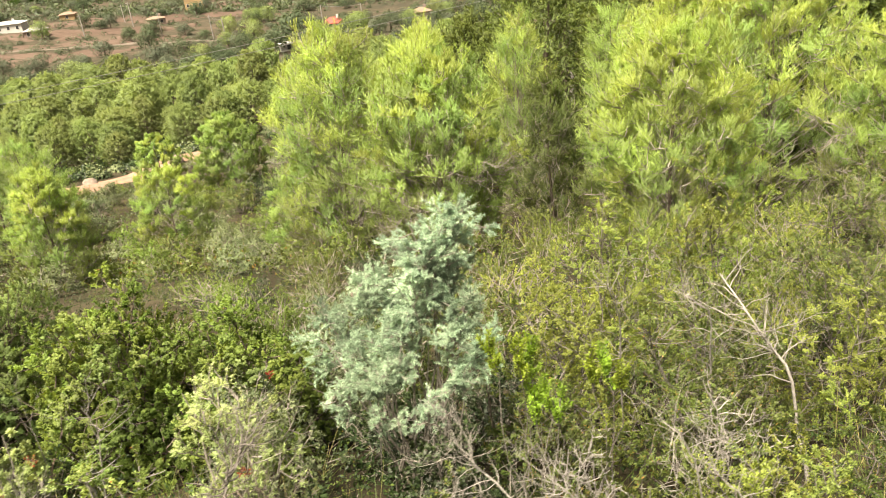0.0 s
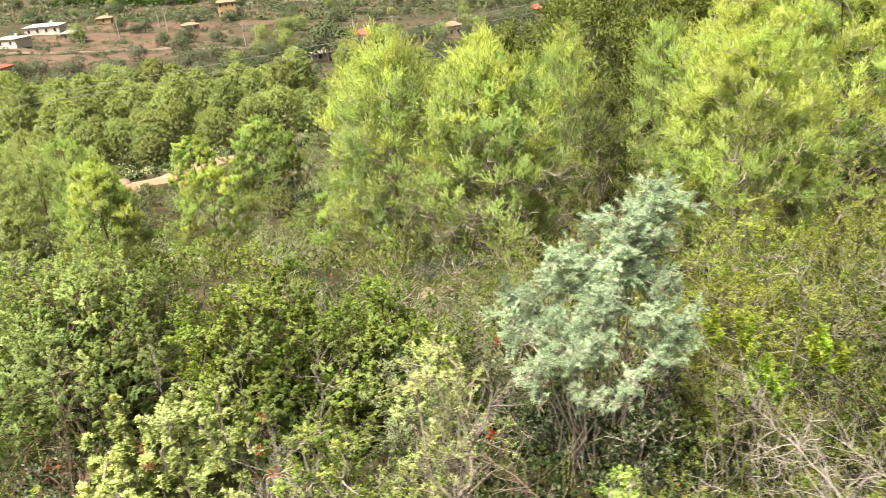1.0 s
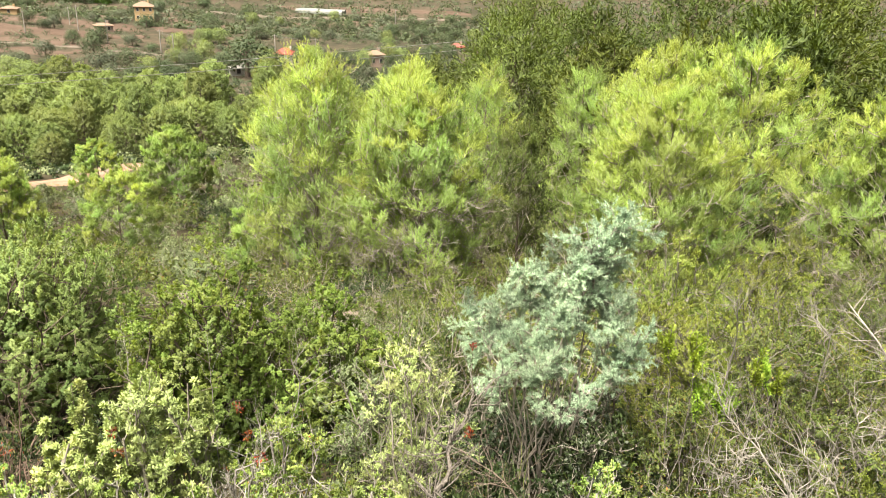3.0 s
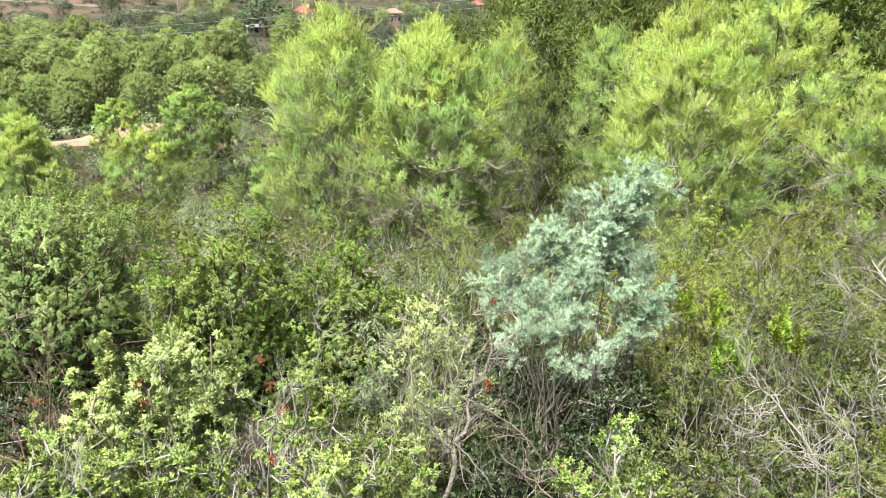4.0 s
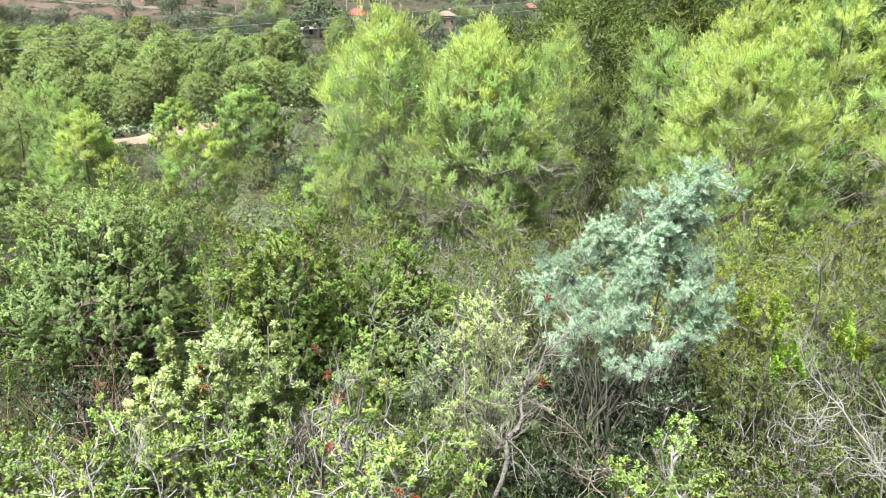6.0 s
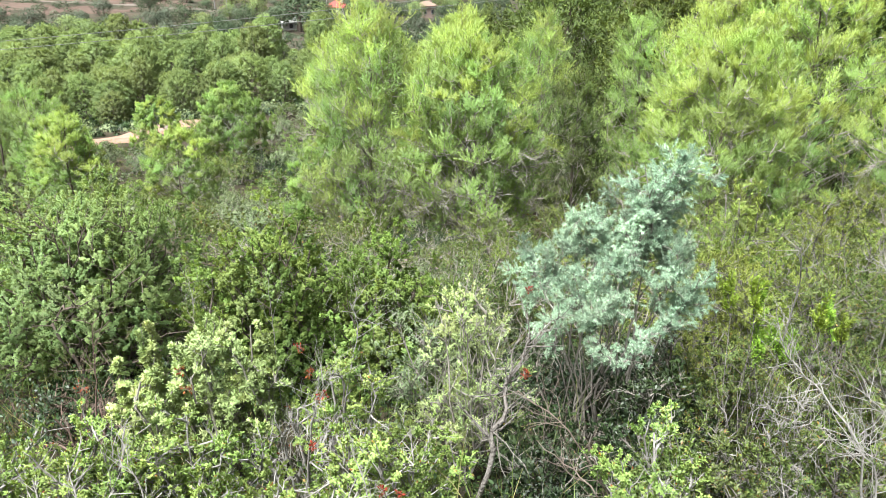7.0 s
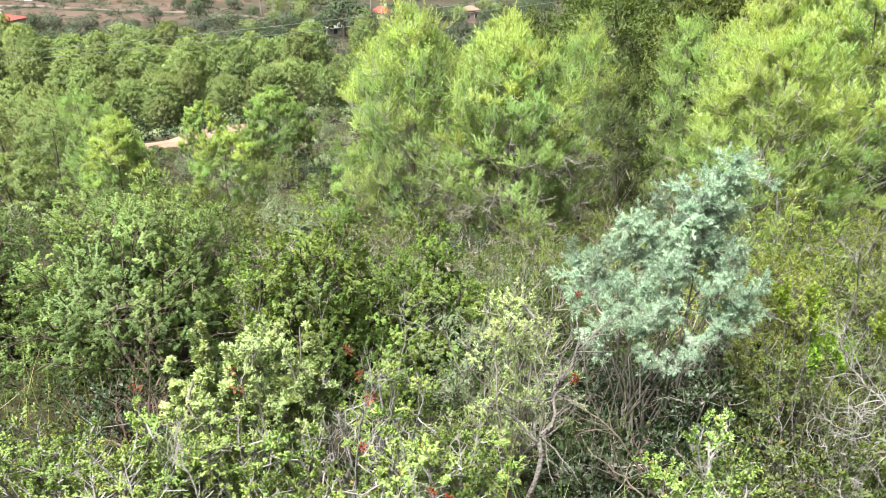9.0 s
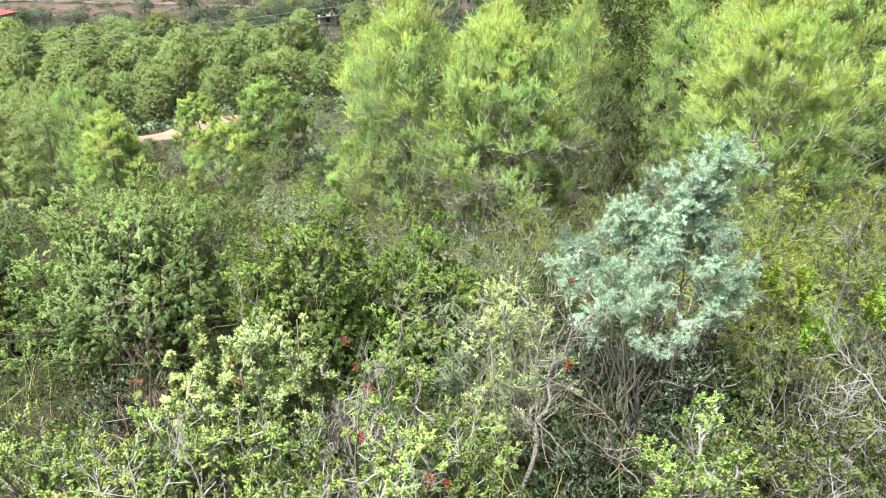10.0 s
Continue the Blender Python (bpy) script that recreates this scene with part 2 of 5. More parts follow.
def along(P, t):
    """Points and ways at t (n,) in 0..1 along the polylines P (n, m, 3)."""
    m = P.shape[1]
    f = np.clip(t, 0, 0.9999) * (m - 1)
    i = f.astype(int)
    r = np.arange(len(P))
    a, b = P[r, i], P[r, i + 1]
    return a + (b - a) * (f - i)[:, None], unit(b - a)


def sprout(P, owner, count, t0, t1, spread, length, m, wobble, rise, lift=0.0):
    """Side shoots: count from every polyline of P."""
    q = np.repeat(np.arange(len(P)), count)
    t = rng.uniform(t0, t1, len(q))
    s, d = along(P[q], t)
    way = unit(d + unit(rng.normal(size=d.shape)) * spread + np.array([0, 0, lift]))
    ln = np.repeat(length, count) if np.ndim(length) else np.full(len(q), length)
    return grow(s, way, ln * rng.uniform(0.6, 1.15, len(q)), m, wobble, rise), owner[q]


def leaf_cards(P, owner, count, size, slim, t0=0.15, shape=4, droop=0.0):
    """Leaves along twigs: small folded blades. Returns verts, faces, owner per face."""
    q = np.repeat(np.arange(len(P)), count)
    s, d = along(P[q], rng.uniform(t0, 1.0, len(q)))
    n = len(q)
    way = unit(d * 0.7 + unit(rng.normal(size=(n, 3))) + np.array([0, 0, 0.25 - droop]))
    up = unit(np.array([0, 0, 1.0]) + rng.normal(0, 0.75, (n, 3)))
    side = unit(np.cross(way, up))
    nor = np.cross(side, way)
    L = size * rng.uniform(0.65, 1.25, (n, 1))
    w = L * slim * rng.uniform(0.8, 1.2, (n, 1))
    s = s + way * 0.1 * L
    if shape == 3:
        V = np.stack([s, s + way * L + side * w * 0.75, s + way * L * 0.9 - side * w * 0.75], 1)
        F = np.array([[0, 1, 2]])
    elif shape == 4:
        V = np.stack([s, s + way * L * 0.5 + side * w * 0.5 + nor * w * 0.2, s + way * L, s + way * L * 0.5 - side * w * 0.5 + nor * w * 0.2], 1)
        F = np.array([[0, 1, 2], [0, 2, 3]])
    else:
        V = np.stack([s, s + way * L * 0.33 + side * w * 0.48 + nor * w * 0.18, s + way * L * 0.72 + side * w * 0.42 + nor * w * 0.12,
                      s + way * L - nor * L * 0.08, s + way * L * 0.72 - side * w * 0.42 + nor * w * 0.12, s + way * L * 0.33 - side * w * 0.48 + nor * w * 0.18], 1)
        F = np.array([[0, 1, 5], [1, 2, 4], [1, 4, 5], [2, 3, 4]])
    k, c = V.shape[1], len(F)
    faces = (np.arange(n)[:, None, None] * k + F).reshape(-1, 3)
    return V.reshape(-1, 3), faces, np.repeat(owner[q], c), k


def needle_cards(P, owner, count, size, width, open_angle=45.0, t0=0.1):
    """Needles along twigs: one slim blade each, spread round the twig and pointing forward."""
    q = np.repeat(np.arange(len(P)), count)
    t = np.clip(rng.uniform(t0, 1.08, len(q)), 0, 1)
    s, d = along(P[q], t)
    n = len(q)
    rad = unit(np.cross(d, rng.normal(size=(n, 3))))
    ang = np.radians(open_angle) * rng.uniform(0.6, 1.35, (n, 1)) * (1.15 - 0.5 * t[:, None])
    way = unit(d * np.cos(ang) + rad * np.sin(ang))
    side = unit(np.cross(way, rng.normal(size=(n, 3)))) * width * 0.5
    L = size * rng.uniform(0.7, 1.15, (n, 1))
    V = np.stack([s + side, s - side, s + way * L], 1)
    return V.reshape(-1, 3), np.arange(n * 3).reshape(-1, 3), np.repeat(owner[q], 1), 3


def split(V, F, own, k, who, N):
    """The cards whose owner is who, and their normals; k vertices to a card."""
    cards = len(V) // k
    per = len(F) // cards
    idx = np.nonzero(own.reshape(cards, per)[:, 0] == who)[0]
    if not len(idx):
        return None, None, None
    V2, N2 = (a.reshape(cards, k, 3)[idx].reshape(-1, 3) for a in (V, N))
    F2 = F.reshape(cards, per, -1)[idx] - (idx * k)[:, None, None] + (np.arange(len(idx)) * k)[:, None, None]
    return V2, F2.reshape(-1, F.shape[-1]), N2


def limbs_to(starts, ends, bow, m=7):
    """Bent limbs from starts to ends."""
    t = np.linspace(0, 1, m)[None, :, None]
    mid = (starts + ends) / 2 + bow
    P = (1 - t) ** 2 * starts[:, None] + 2 * t * (1 - t) * mid[:, None] + t ** 2 * ends[:, None]
    size = np.linalg.norm(ends - starts, axis=-1)[:, None, None]
    w = rng.normal(0, 0.022, P.shape) * size
    w[:, 0] = 0
    return P + w


def taper(n, m, a, b):
    return np.repeat(np.linspace(a, b, m)[None], n, 0)


def rounded(V, F, own, k, lobes, radii, firm=0.62):
    """Normals that follow the round of the clumps and of the whole crown, as dense foliage is seen to shade; cards are turned to face outward."""
    cards = V.reshape(-1, k, 3)
    who = own.reshape(len(cards), -1)[:, 0]
    mid = cards.mean(1)
    heart = lobes.mean(0) - np.array([0, 0, 0.25]) * np.ptp(lobes[:, 2])
    reach = np.linalg.norm(lobes - heart, axis=-1).mean() + radii.mean()
    way = (mid - lobes[who]) / radii[who][:, None] * 0.5 + (mid - heart) / reach * 1.0 + np.array([0, 0, 0.2])
    way = unit(way)
    face = F.reshape(len(cards), -1, F.shape[-1])
    g = unit(np.cross(cards[:, 1] - cards[:, 0], cards[:, 2] - cards[:, 0]))
    turn = (g * way).sum(-1) < 0
    g = np.where(turn[:, None], -g, g)
    face = np.where(turn[:, None, None], face[:, :, ::-1], face)
    nor = unit(way * firm + g * (1 - firm))
    return face.reshape(-1, F.shape[-1]), np.repeat(nor, k, 0)


def plant(root, starts, lobes, radii, thick, n1, n2, foliage, leafmat, wood, limb="branch", leaf_name="foliage", spread1=1.6, spread2=1.1, rise=0.05,
          thin=0.0016, bare=None, lift=0.25, twig_len=0.45, ages=None, in0=0.45, joined=False, wob=0.12, sides=4, bow_up=0.12, fine=1.0, firm=0.62):
    """Fills the Empty root with limbs, each with its own foliage: a limb reaches into every lobe of the crown, forks twice there, and carries leaves on the last twigs."""
    starts, lobes, radii = np.asarray(starts, float), np.asarray(lobes, float), np.asarray(radii, float)
    n = len(lobes)
    size = np.linalg.norm(lobes - starts, axis=-1, keepdims=True)
    A = limbs_to(starts, lobes, np.concatenate([rng.normal(0, 0.06, (n, 2)) * size, size * bow_up], 1))
    own = np.arange(n)
    B, ob = sprout(A, own, n1, in0, 1.0, spread1, radii, 5, wob, rise, lift)
    C, oc = sprout(B, ob, n2, 0.15, 1.0, spread2, np.repeat(radii, n1) * twig_len, 4, wob, rise, lift * 0.7)
    per = np.full(n, 1.0) if bare is None else 1.0 - np.asarray(bare)
    leafy = rng.uniform(size=len(C)) < per[oc]
    V, F, of, k = foliage(C[leafy], oc[leafy])
    F, N = rounded(V, F, of, k, lobes, radii, firm)
    show = ~leafy | (rng.uniform(size=len(C)) < fine)
    RA = np.linspace(1, 0.35, 7)[None] * np.broadcast_to(np.asarray(thick), (n,))[:, None]
    if joined:
        wv, wf = [], []
        o = 0
        for P, R, s in ((A[:, ::2], RA[:, ::2], 3 if fine == 0 else sides), (B[:, ::2], taper(len(B), 3, thin * 2.2, thin), 3)):
            if fine == 0 and P.shape[1] == 3:
                continue
            v, f = tubes(P, R, s)
            wv.append(v), wf.append(f + o)
            o += len(v)
        part("branchwork", raw_mesh("branchwork", np.concatenate(wv), np.concatenate(wf), [wood], True), root)
        part("crown", raw_mesh("crown", V, F, [leafmat], True, None, N), root)
        return
    for i in range(n):
        wv, wf, o = [], [], 0
        for P, R, s in ((A[i:i + 1], RA[i:i + 1], sides + 1), (B[ob == i], taper((ob == i).sum(), 5, thin * 2.4, thin), 3), (C[(oc == i) & show][:, ::3 if fine < 1 else 1], None, 3)):
            if R is None:
                if not len(P):
                    continue
                R = taper(len(P), P.shape[1], thin, thin * 0.5)
            v, f = tubes(P, R, s)
            wv.append(v), wf.append(f + o)
            o += len(v)
        b = part(limb, raw_mesh(limb, np.concatenate(wv), np.concatenate(wf), [wood], True), root)
        v, f, nv = split(V, F, of, k, i, N)
        if v is not None:
            part(leaf_name, raw_mesh(leaf_name, v, f, [ages[i] if ages else leafmat], True, None, nv), b)


def crown_lobes(n, h, r, low=0.25, rl=0.35):
    """Lobe centres spread through the outer part of a low dome of height h and radius r."""
    i = np.arange(n) + 0.5
    el = np.arcsin(np.clip(low + (1 - low) * i / n, 0, 1))
    a = i * 2.39996 + rng.uniform(0, 6)
    s = rng.uniform(0.55, 0.86, n)
    c = np.stack([np.cos(a) * np.cos(el) * r * s, np.sin(a) * np.cos(el) * r * s, np.sin(el) * (h - r * rl) * rng.uniform(0.88, 1.02, n) * (0.75 + 0.25 * s / 0.86)], -1)
    return c, np.full(n, r * rl) * rng.uniform(0.8, 1.25, n)


# ---- the ground: one hillside that runs down into the valley ----
GY = [-400, -60, -8, 0, 1, 2, 3, 3.6, 8, 15, 21, 30, 50, 57, 79, 95, 115, 200, 270, 345, 600, 900, 1500, 2600, 4200]
GZ = [90, 16, 2.4, 0.12, -0.24, -0.62, -1.0, -1.25, -2.95, -5.5, -8.1, -10.9, -16.2, -17.7, -22.6, -24.6, -26.0, -31.0, -35.6, -35.4, -33, -14, 70, 190, 260]


def ground_z(x, y):
    z = np.interp(y, GY, GZ)
    x = np.asarray(x, float)
    far = np.clip((np.asarray(y, float) - 4) / 30, 0, 1)
    z = z + 0.06 * np.clip(-x - 50, 0, 200) * np.clip((np.asarray(y, float) - 150) / 80, 0, 1)
    z = z + 0.11 * np.clip(x + 36, -25, 12) * np.clip((np.asarray(y, float) - 60) / 15, 0, 1) * np.clip((120 - np.asarray(y, float)) / 25, 0, 1)
    return z + far * (0.5 * np.sin(x * 0.11 + 1.3) * np.cos(y * 0.07) + 0.22 * np.sin(x * 0.37 + y * 0.23)) + 0.035 * np.sin(x * 2.1 + 0.6) * np.cos(y * 1.7)


def build_ground():
    ys = np.concatenate([np.linspace(-400, -20, 12), np.linspace(-15, 0, 16), np.linspace(0.2, 12, 60), np.linspace(12.6, 130, 150), np.linspace(134, 600, 90), np.linspace(640, 4200, 40)])
    u = np.linspace(-1, 1, 97)
    xs = np.sign(u) * (np.abs(u) * 40 + np.abs(u) ** 4 * 4000)
    X, Y = np.meshgrid(xs, ys)
    Z = ground_z(X, Y)
    V = np.stack([X, Y, Z], -1).reshape(-1, 3)
    w, hgt = len(xs), len(ys)
    i = (np.arange(hgt - 1)[:, None] * w + np.arange(w - 1)[None]).ravel()
    F = np.stack([i, i + 1, i + w + 1, i + w], -1)
    g = new("ground", raw_mesh("ground", V, F, [EARTH, SCRUBLAND], True, (V[F].mean(1)[:, 1] > 150).astype(int)))
    tagged(g, "brown earth hillside with leaf litter, running down to the valley", "ground", kind="structure")


build_ground()


def strip(name, label, category, line, wide, mat, up=0.05, rag=0.25, steps=60):
    """A patch of bare earth or paving that follows the ground along a line of points (x, y)."""
    line = np.array(line, float)
    t = np.linspace(0, len(line) - 1, steps)
    cx, cy = (np.interp(t, np.arange(len(line)), line[:, i]) for i in (0, 1))
    nx, ny = -np.gradient(cy), np.gradient(cx)
    ln = np.hypot(nx, ny)
    nx, ny = nx / ln, ny / ln
    ww = np.interp(t, np.arange(len(line)), wide)
    cols = np.linspace(-0.5, 0.5, 9)
    r1 = 1 + rag * np.sin(t * 9.1) * rng.uniform(0.5, 1, steps)
    r2 = 1 + rag * np.cos(t * 7.3 + 1) * rng.uniform(0.5, 1, steps)
    k = np.where(cols[None] < 0, r1[:, None], r2[:, None]) * ww[:, None] * cols[None]
    X, Y = cx[:, None] + nx[:, None] * k, cy[:, None] + ny[:, None] * k
    Z = ground_z(X, Y) + up
    Z[:, [0, -1]] -= up + 0.15
    V = np.stack([X, Y, Z], -1).reshape(-1, 3)
    i = (np.arange(steps - 1)[:, None] * 9 + np.arange(8)[None]).ravel()
    F = np.stack([i, i + 1, i + 10, i + 9], -1)
    return tagged(new(name, raw_mesh(name, V, F, [mat], True)), label, category, kind="structure")


strip("dirt_track", "bare reddish earth track across the slope between pines", "dirt track", [(-58, 50), (-37, 60), (-38.5, 74), (-36, 84), (-29, 93)], [5, 5, 8, 7, 3], TRACK, 0.3)


# ---- pines ----
def pine_lobes(h, r, n, base=0.1, point=0.0, fill=0.5, clump=0.085):
    """Lobe centres in the outer half of a rounded crown; point > 0 draws the top out."""
    f = base + (1 - base) * (np.arange(n) + rng.uniform(0.1, 0.9, n)) / n
    rl = clump * h
    c0 = 0.42
    e = np.where(f < c0, (c0 - f) / (c0 + 0.12), (f - c0) / (1 - c0))
    prof = r * np.sqrt(np.clip(1 - e ** 2, 0.0, 1)) * (1 - point * np.clip(f - 0.3, 0, 1))
    a = np.arange(n) * 2.39996 + rng.uniform(0, 6)
    s = rng.uniform(fill, 1.0, n) ** 0.7
    c = np.stack([np.cos(a) * prof * s, np.sin(a) * prof * s, (f * 0.93 + 0.02) * h], -1)
    rad = rl * rng.uniform(0.75, 1.25, n) * np.where(f > 0.85, 0.85, 1.0)
    return c, rad, np.maximum(0.04, f * 0.9 - 0.10 - 0.12 * s), f


def pine(name, x, y, h, r, label, seed, n=46, n1=7, n2=12, needle=(14, 0.088, 0.0115), mat=None, young=None, lean=(0, 0), base=0.02, group="pines on the slope", joined=False, point=0.1, bare_low=0.35, sink=0.05, share=0.5, clump=0.076, dead=0):
    """A young, bushy pine: tapered trunk, limbs with brushes of needles that sweep upward."""
    global rng
    rng = np.random.default_rng(seed)
    root = thing(name, (x, y, float(ground_z(x, y)) - sink), label, "pine tree", group)
    c, rad, sf, f = pine_lobes(h, r, n, base, point, clump=clump)
    c[:, 0] += lean[0] * f
    c[:, 1] += lean[1] * f
    T = np.zeros((1, 9, 3))
    k = np.linspace(0, 1, 9)
    T[0, :, 2] = k * h * 0.96
    T[0, :, 0] = lean[0] * k + np.sin(k * 5 + seed) * 0.03 * h * k
    T[0, :, 1] = lean[1] * k + np.cos(k * 4 + seed) * 0.03 * h * k
    v, fc = tubes(T, np.linspace(1, 0.12, 9)[None] * h * (0.015 if joined else 0.0095) + 0.004, 7)
    part("trunk", raw_mesh("trunk", v, fc, [BARK], True), root)
    s, _ = along(np.repeat(T, n, 0), sf / 0.96)
    cnt, ln, wd = needle
    bare = np.clip(bare_low * (0.42 - f) / 0.3, 0, 0.75)
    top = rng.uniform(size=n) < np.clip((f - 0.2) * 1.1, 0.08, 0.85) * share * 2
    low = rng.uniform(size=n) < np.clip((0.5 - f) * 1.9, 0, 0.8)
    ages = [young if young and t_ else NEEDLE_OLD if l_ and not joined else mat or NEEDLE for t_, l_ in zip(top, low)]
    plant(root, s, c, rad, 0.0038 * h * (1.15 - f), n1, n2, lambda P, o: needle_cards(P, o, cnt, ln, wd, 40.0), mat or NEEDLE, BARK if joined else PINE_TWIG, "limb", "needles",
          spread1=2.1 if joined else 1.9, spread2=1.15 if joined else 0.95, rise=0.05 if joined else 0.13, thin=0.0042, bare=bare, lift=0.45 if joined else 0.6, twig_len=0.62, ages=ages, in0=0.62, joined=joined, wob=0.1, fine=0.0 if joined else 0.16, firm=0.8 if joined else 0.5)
    for k in range(dead):
        a, g = k * 2.39996 + 0.4, rng.uniform(0.1, 0.5)
        s0 = np.array([[lean[0] * g, lean[1] * g, g * h]])
        e0 = np.array([[math.cos(a) * r * 0.86, math.sin(a) * r * 0.86, g * h + rng.uniform(-0.25, 0.35)]])
        A = limbs_to(s0, e0, rng.normal(0, 0.12, (1, 3)))
        B, ob = sprout(A, np.zeros(1, int), 9, 0.5, 1.0, 0.9, 0.5, 6, 0.22, 0.06, 0.15)
        C, oc = sprout(B, ob, 5, 0.2, 1.0, 0.9, 0.22, 4, 0.22, 0.04, 0.1)
        wv, wf, o = [], [], 0
        for P, R in ((A, taper(1, 7, 0.012, 0.006)), (B, taper(len(B), 6, 0.0055, 0.003)), (C, taper(len(C), 4, 0.0034, 0.002))):
            v, q = tubes(P, R, 4)
            wv.append(v), wf.append(q + o)
            o += len(v)
        part("dead_limb", raw_mesh("dead_limb", np.concatenate(wv), np.concatenate(wf), [PINE_TWIG], True), root, "leafless pale grey limb")
    return root


MIDN = (20, 0.1, 0.0085)
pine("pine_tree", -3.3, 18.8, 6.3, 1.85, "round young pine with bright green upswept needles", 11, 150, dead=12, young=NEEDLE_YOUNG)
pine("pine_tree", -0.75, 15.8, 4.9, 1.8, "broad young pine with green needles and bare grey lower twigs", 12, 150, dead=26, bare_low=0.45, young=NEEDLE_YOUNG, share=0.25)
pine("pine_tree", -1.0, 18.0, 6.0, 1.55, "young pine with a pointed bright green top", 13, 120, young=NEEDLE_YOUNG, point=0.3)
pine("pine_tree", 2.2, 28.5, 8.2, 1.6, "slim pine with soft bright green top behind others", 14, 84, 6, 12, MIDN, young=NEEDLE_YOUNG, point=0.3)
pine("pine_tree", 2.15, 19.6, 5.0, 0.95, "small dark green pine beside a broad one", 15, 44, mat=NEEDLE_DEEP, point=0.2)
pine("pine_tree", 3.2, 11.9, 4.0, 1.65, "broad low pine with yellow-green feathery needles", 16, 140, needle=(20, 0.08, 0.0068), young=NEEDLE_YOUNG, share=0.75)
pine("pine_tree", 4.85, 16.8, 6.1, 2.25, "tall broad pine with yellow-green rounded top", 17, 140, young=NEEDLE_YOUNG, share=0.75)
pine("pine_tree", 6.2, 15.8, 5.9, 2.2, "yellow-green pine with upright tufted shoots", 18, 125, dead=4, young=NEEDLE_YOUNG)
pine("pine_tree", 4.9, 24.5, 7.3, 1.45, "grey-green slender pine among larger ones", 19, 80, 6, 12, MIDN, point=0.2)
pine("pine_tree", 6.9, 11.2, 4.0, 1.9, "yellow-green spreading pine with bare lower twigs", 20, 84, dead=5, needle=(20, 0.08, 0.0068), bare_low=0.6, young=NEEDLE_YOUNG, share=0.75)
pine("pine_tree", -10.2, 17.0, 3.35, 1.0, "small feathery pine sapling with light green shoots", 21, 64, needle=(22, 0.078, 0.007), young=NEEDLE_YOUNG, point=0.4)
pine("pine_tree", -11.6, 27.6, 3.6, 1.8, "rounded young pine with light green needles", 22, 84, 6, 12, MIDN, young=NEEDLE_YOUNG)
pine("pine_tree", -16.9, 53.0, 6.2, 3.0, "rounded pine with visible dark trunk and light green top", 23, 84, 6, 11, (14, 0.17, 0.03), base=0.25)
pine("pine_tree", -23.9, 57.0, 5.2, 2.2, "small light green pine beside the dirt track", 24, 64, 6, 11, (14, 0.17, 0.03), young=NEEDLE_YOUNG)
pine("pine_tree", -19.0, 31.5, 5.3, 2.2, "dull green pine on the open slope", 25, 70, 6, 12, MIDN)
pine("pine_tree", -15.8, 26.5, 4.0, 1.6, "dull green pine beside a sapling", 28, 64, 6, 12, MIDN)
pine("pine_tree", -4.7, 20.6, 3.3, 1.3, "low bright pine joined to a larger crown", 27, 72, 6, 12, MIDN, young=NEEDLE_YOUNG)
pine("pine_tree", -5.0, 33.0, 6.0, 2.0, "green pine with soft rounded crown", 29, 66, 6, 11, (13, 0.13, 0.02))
for i, (x, y, h, r) in enumerate([(-19.5, 29.5, 4.6, 2.0), (-23.2, 31.5, 4.8, 2.2), (-15.9, 20.8, 2.8, 1.5), (-18.6, 24.0, 3.2, 1.7), (-28.6, 41, 5.4, 2.3), (-24.6, 38, 4.6, 2.1), (-37.5, 60, 5.6, 2.6), (-31.5, 48, 5.0, 2.4), (-44.5, 62, 5.6, 2.7), (-33.5, 44, 5.0, 2.2)]):
    pine("pine_tree", x, y, h, r, "dull green rounded pine on the open slope", 230 + i, 50, 6, 6, (26, 0.12, 0.014), NEEDLE_MID, joined=True, base=0.06)
for i, (x, y, h, r) in enumerate([(7.2, 21.5, 7.6, 2.4), (4.5, 40, 13, 3.9), (9.5, 44, 14, 4.2), (10.8, 24, 9.2, 3.0), (15, 30, 11.5, 3.8), (14.5, 41, 15.5, 4.6), (20.5, 40, 16, 4.6), (8.3, 58.5, 18, 5.0), (7.8, 33, 10.5, 3.2), (13, 18.5, 8.2, 2.9), (0.8, 46, 11.5, 3.3), (10.5, 13.5, 5.5, 2.2)]):
    pine("pine_tree", x, y, h, r, "tall dark green pine standing behind lighter ones", 40 + i, 84, 6, 7, (14, 0.19, 0.06), NEEDLE_DEEP, group="dark pines", base=0.1, joined=True, clump=0.105)


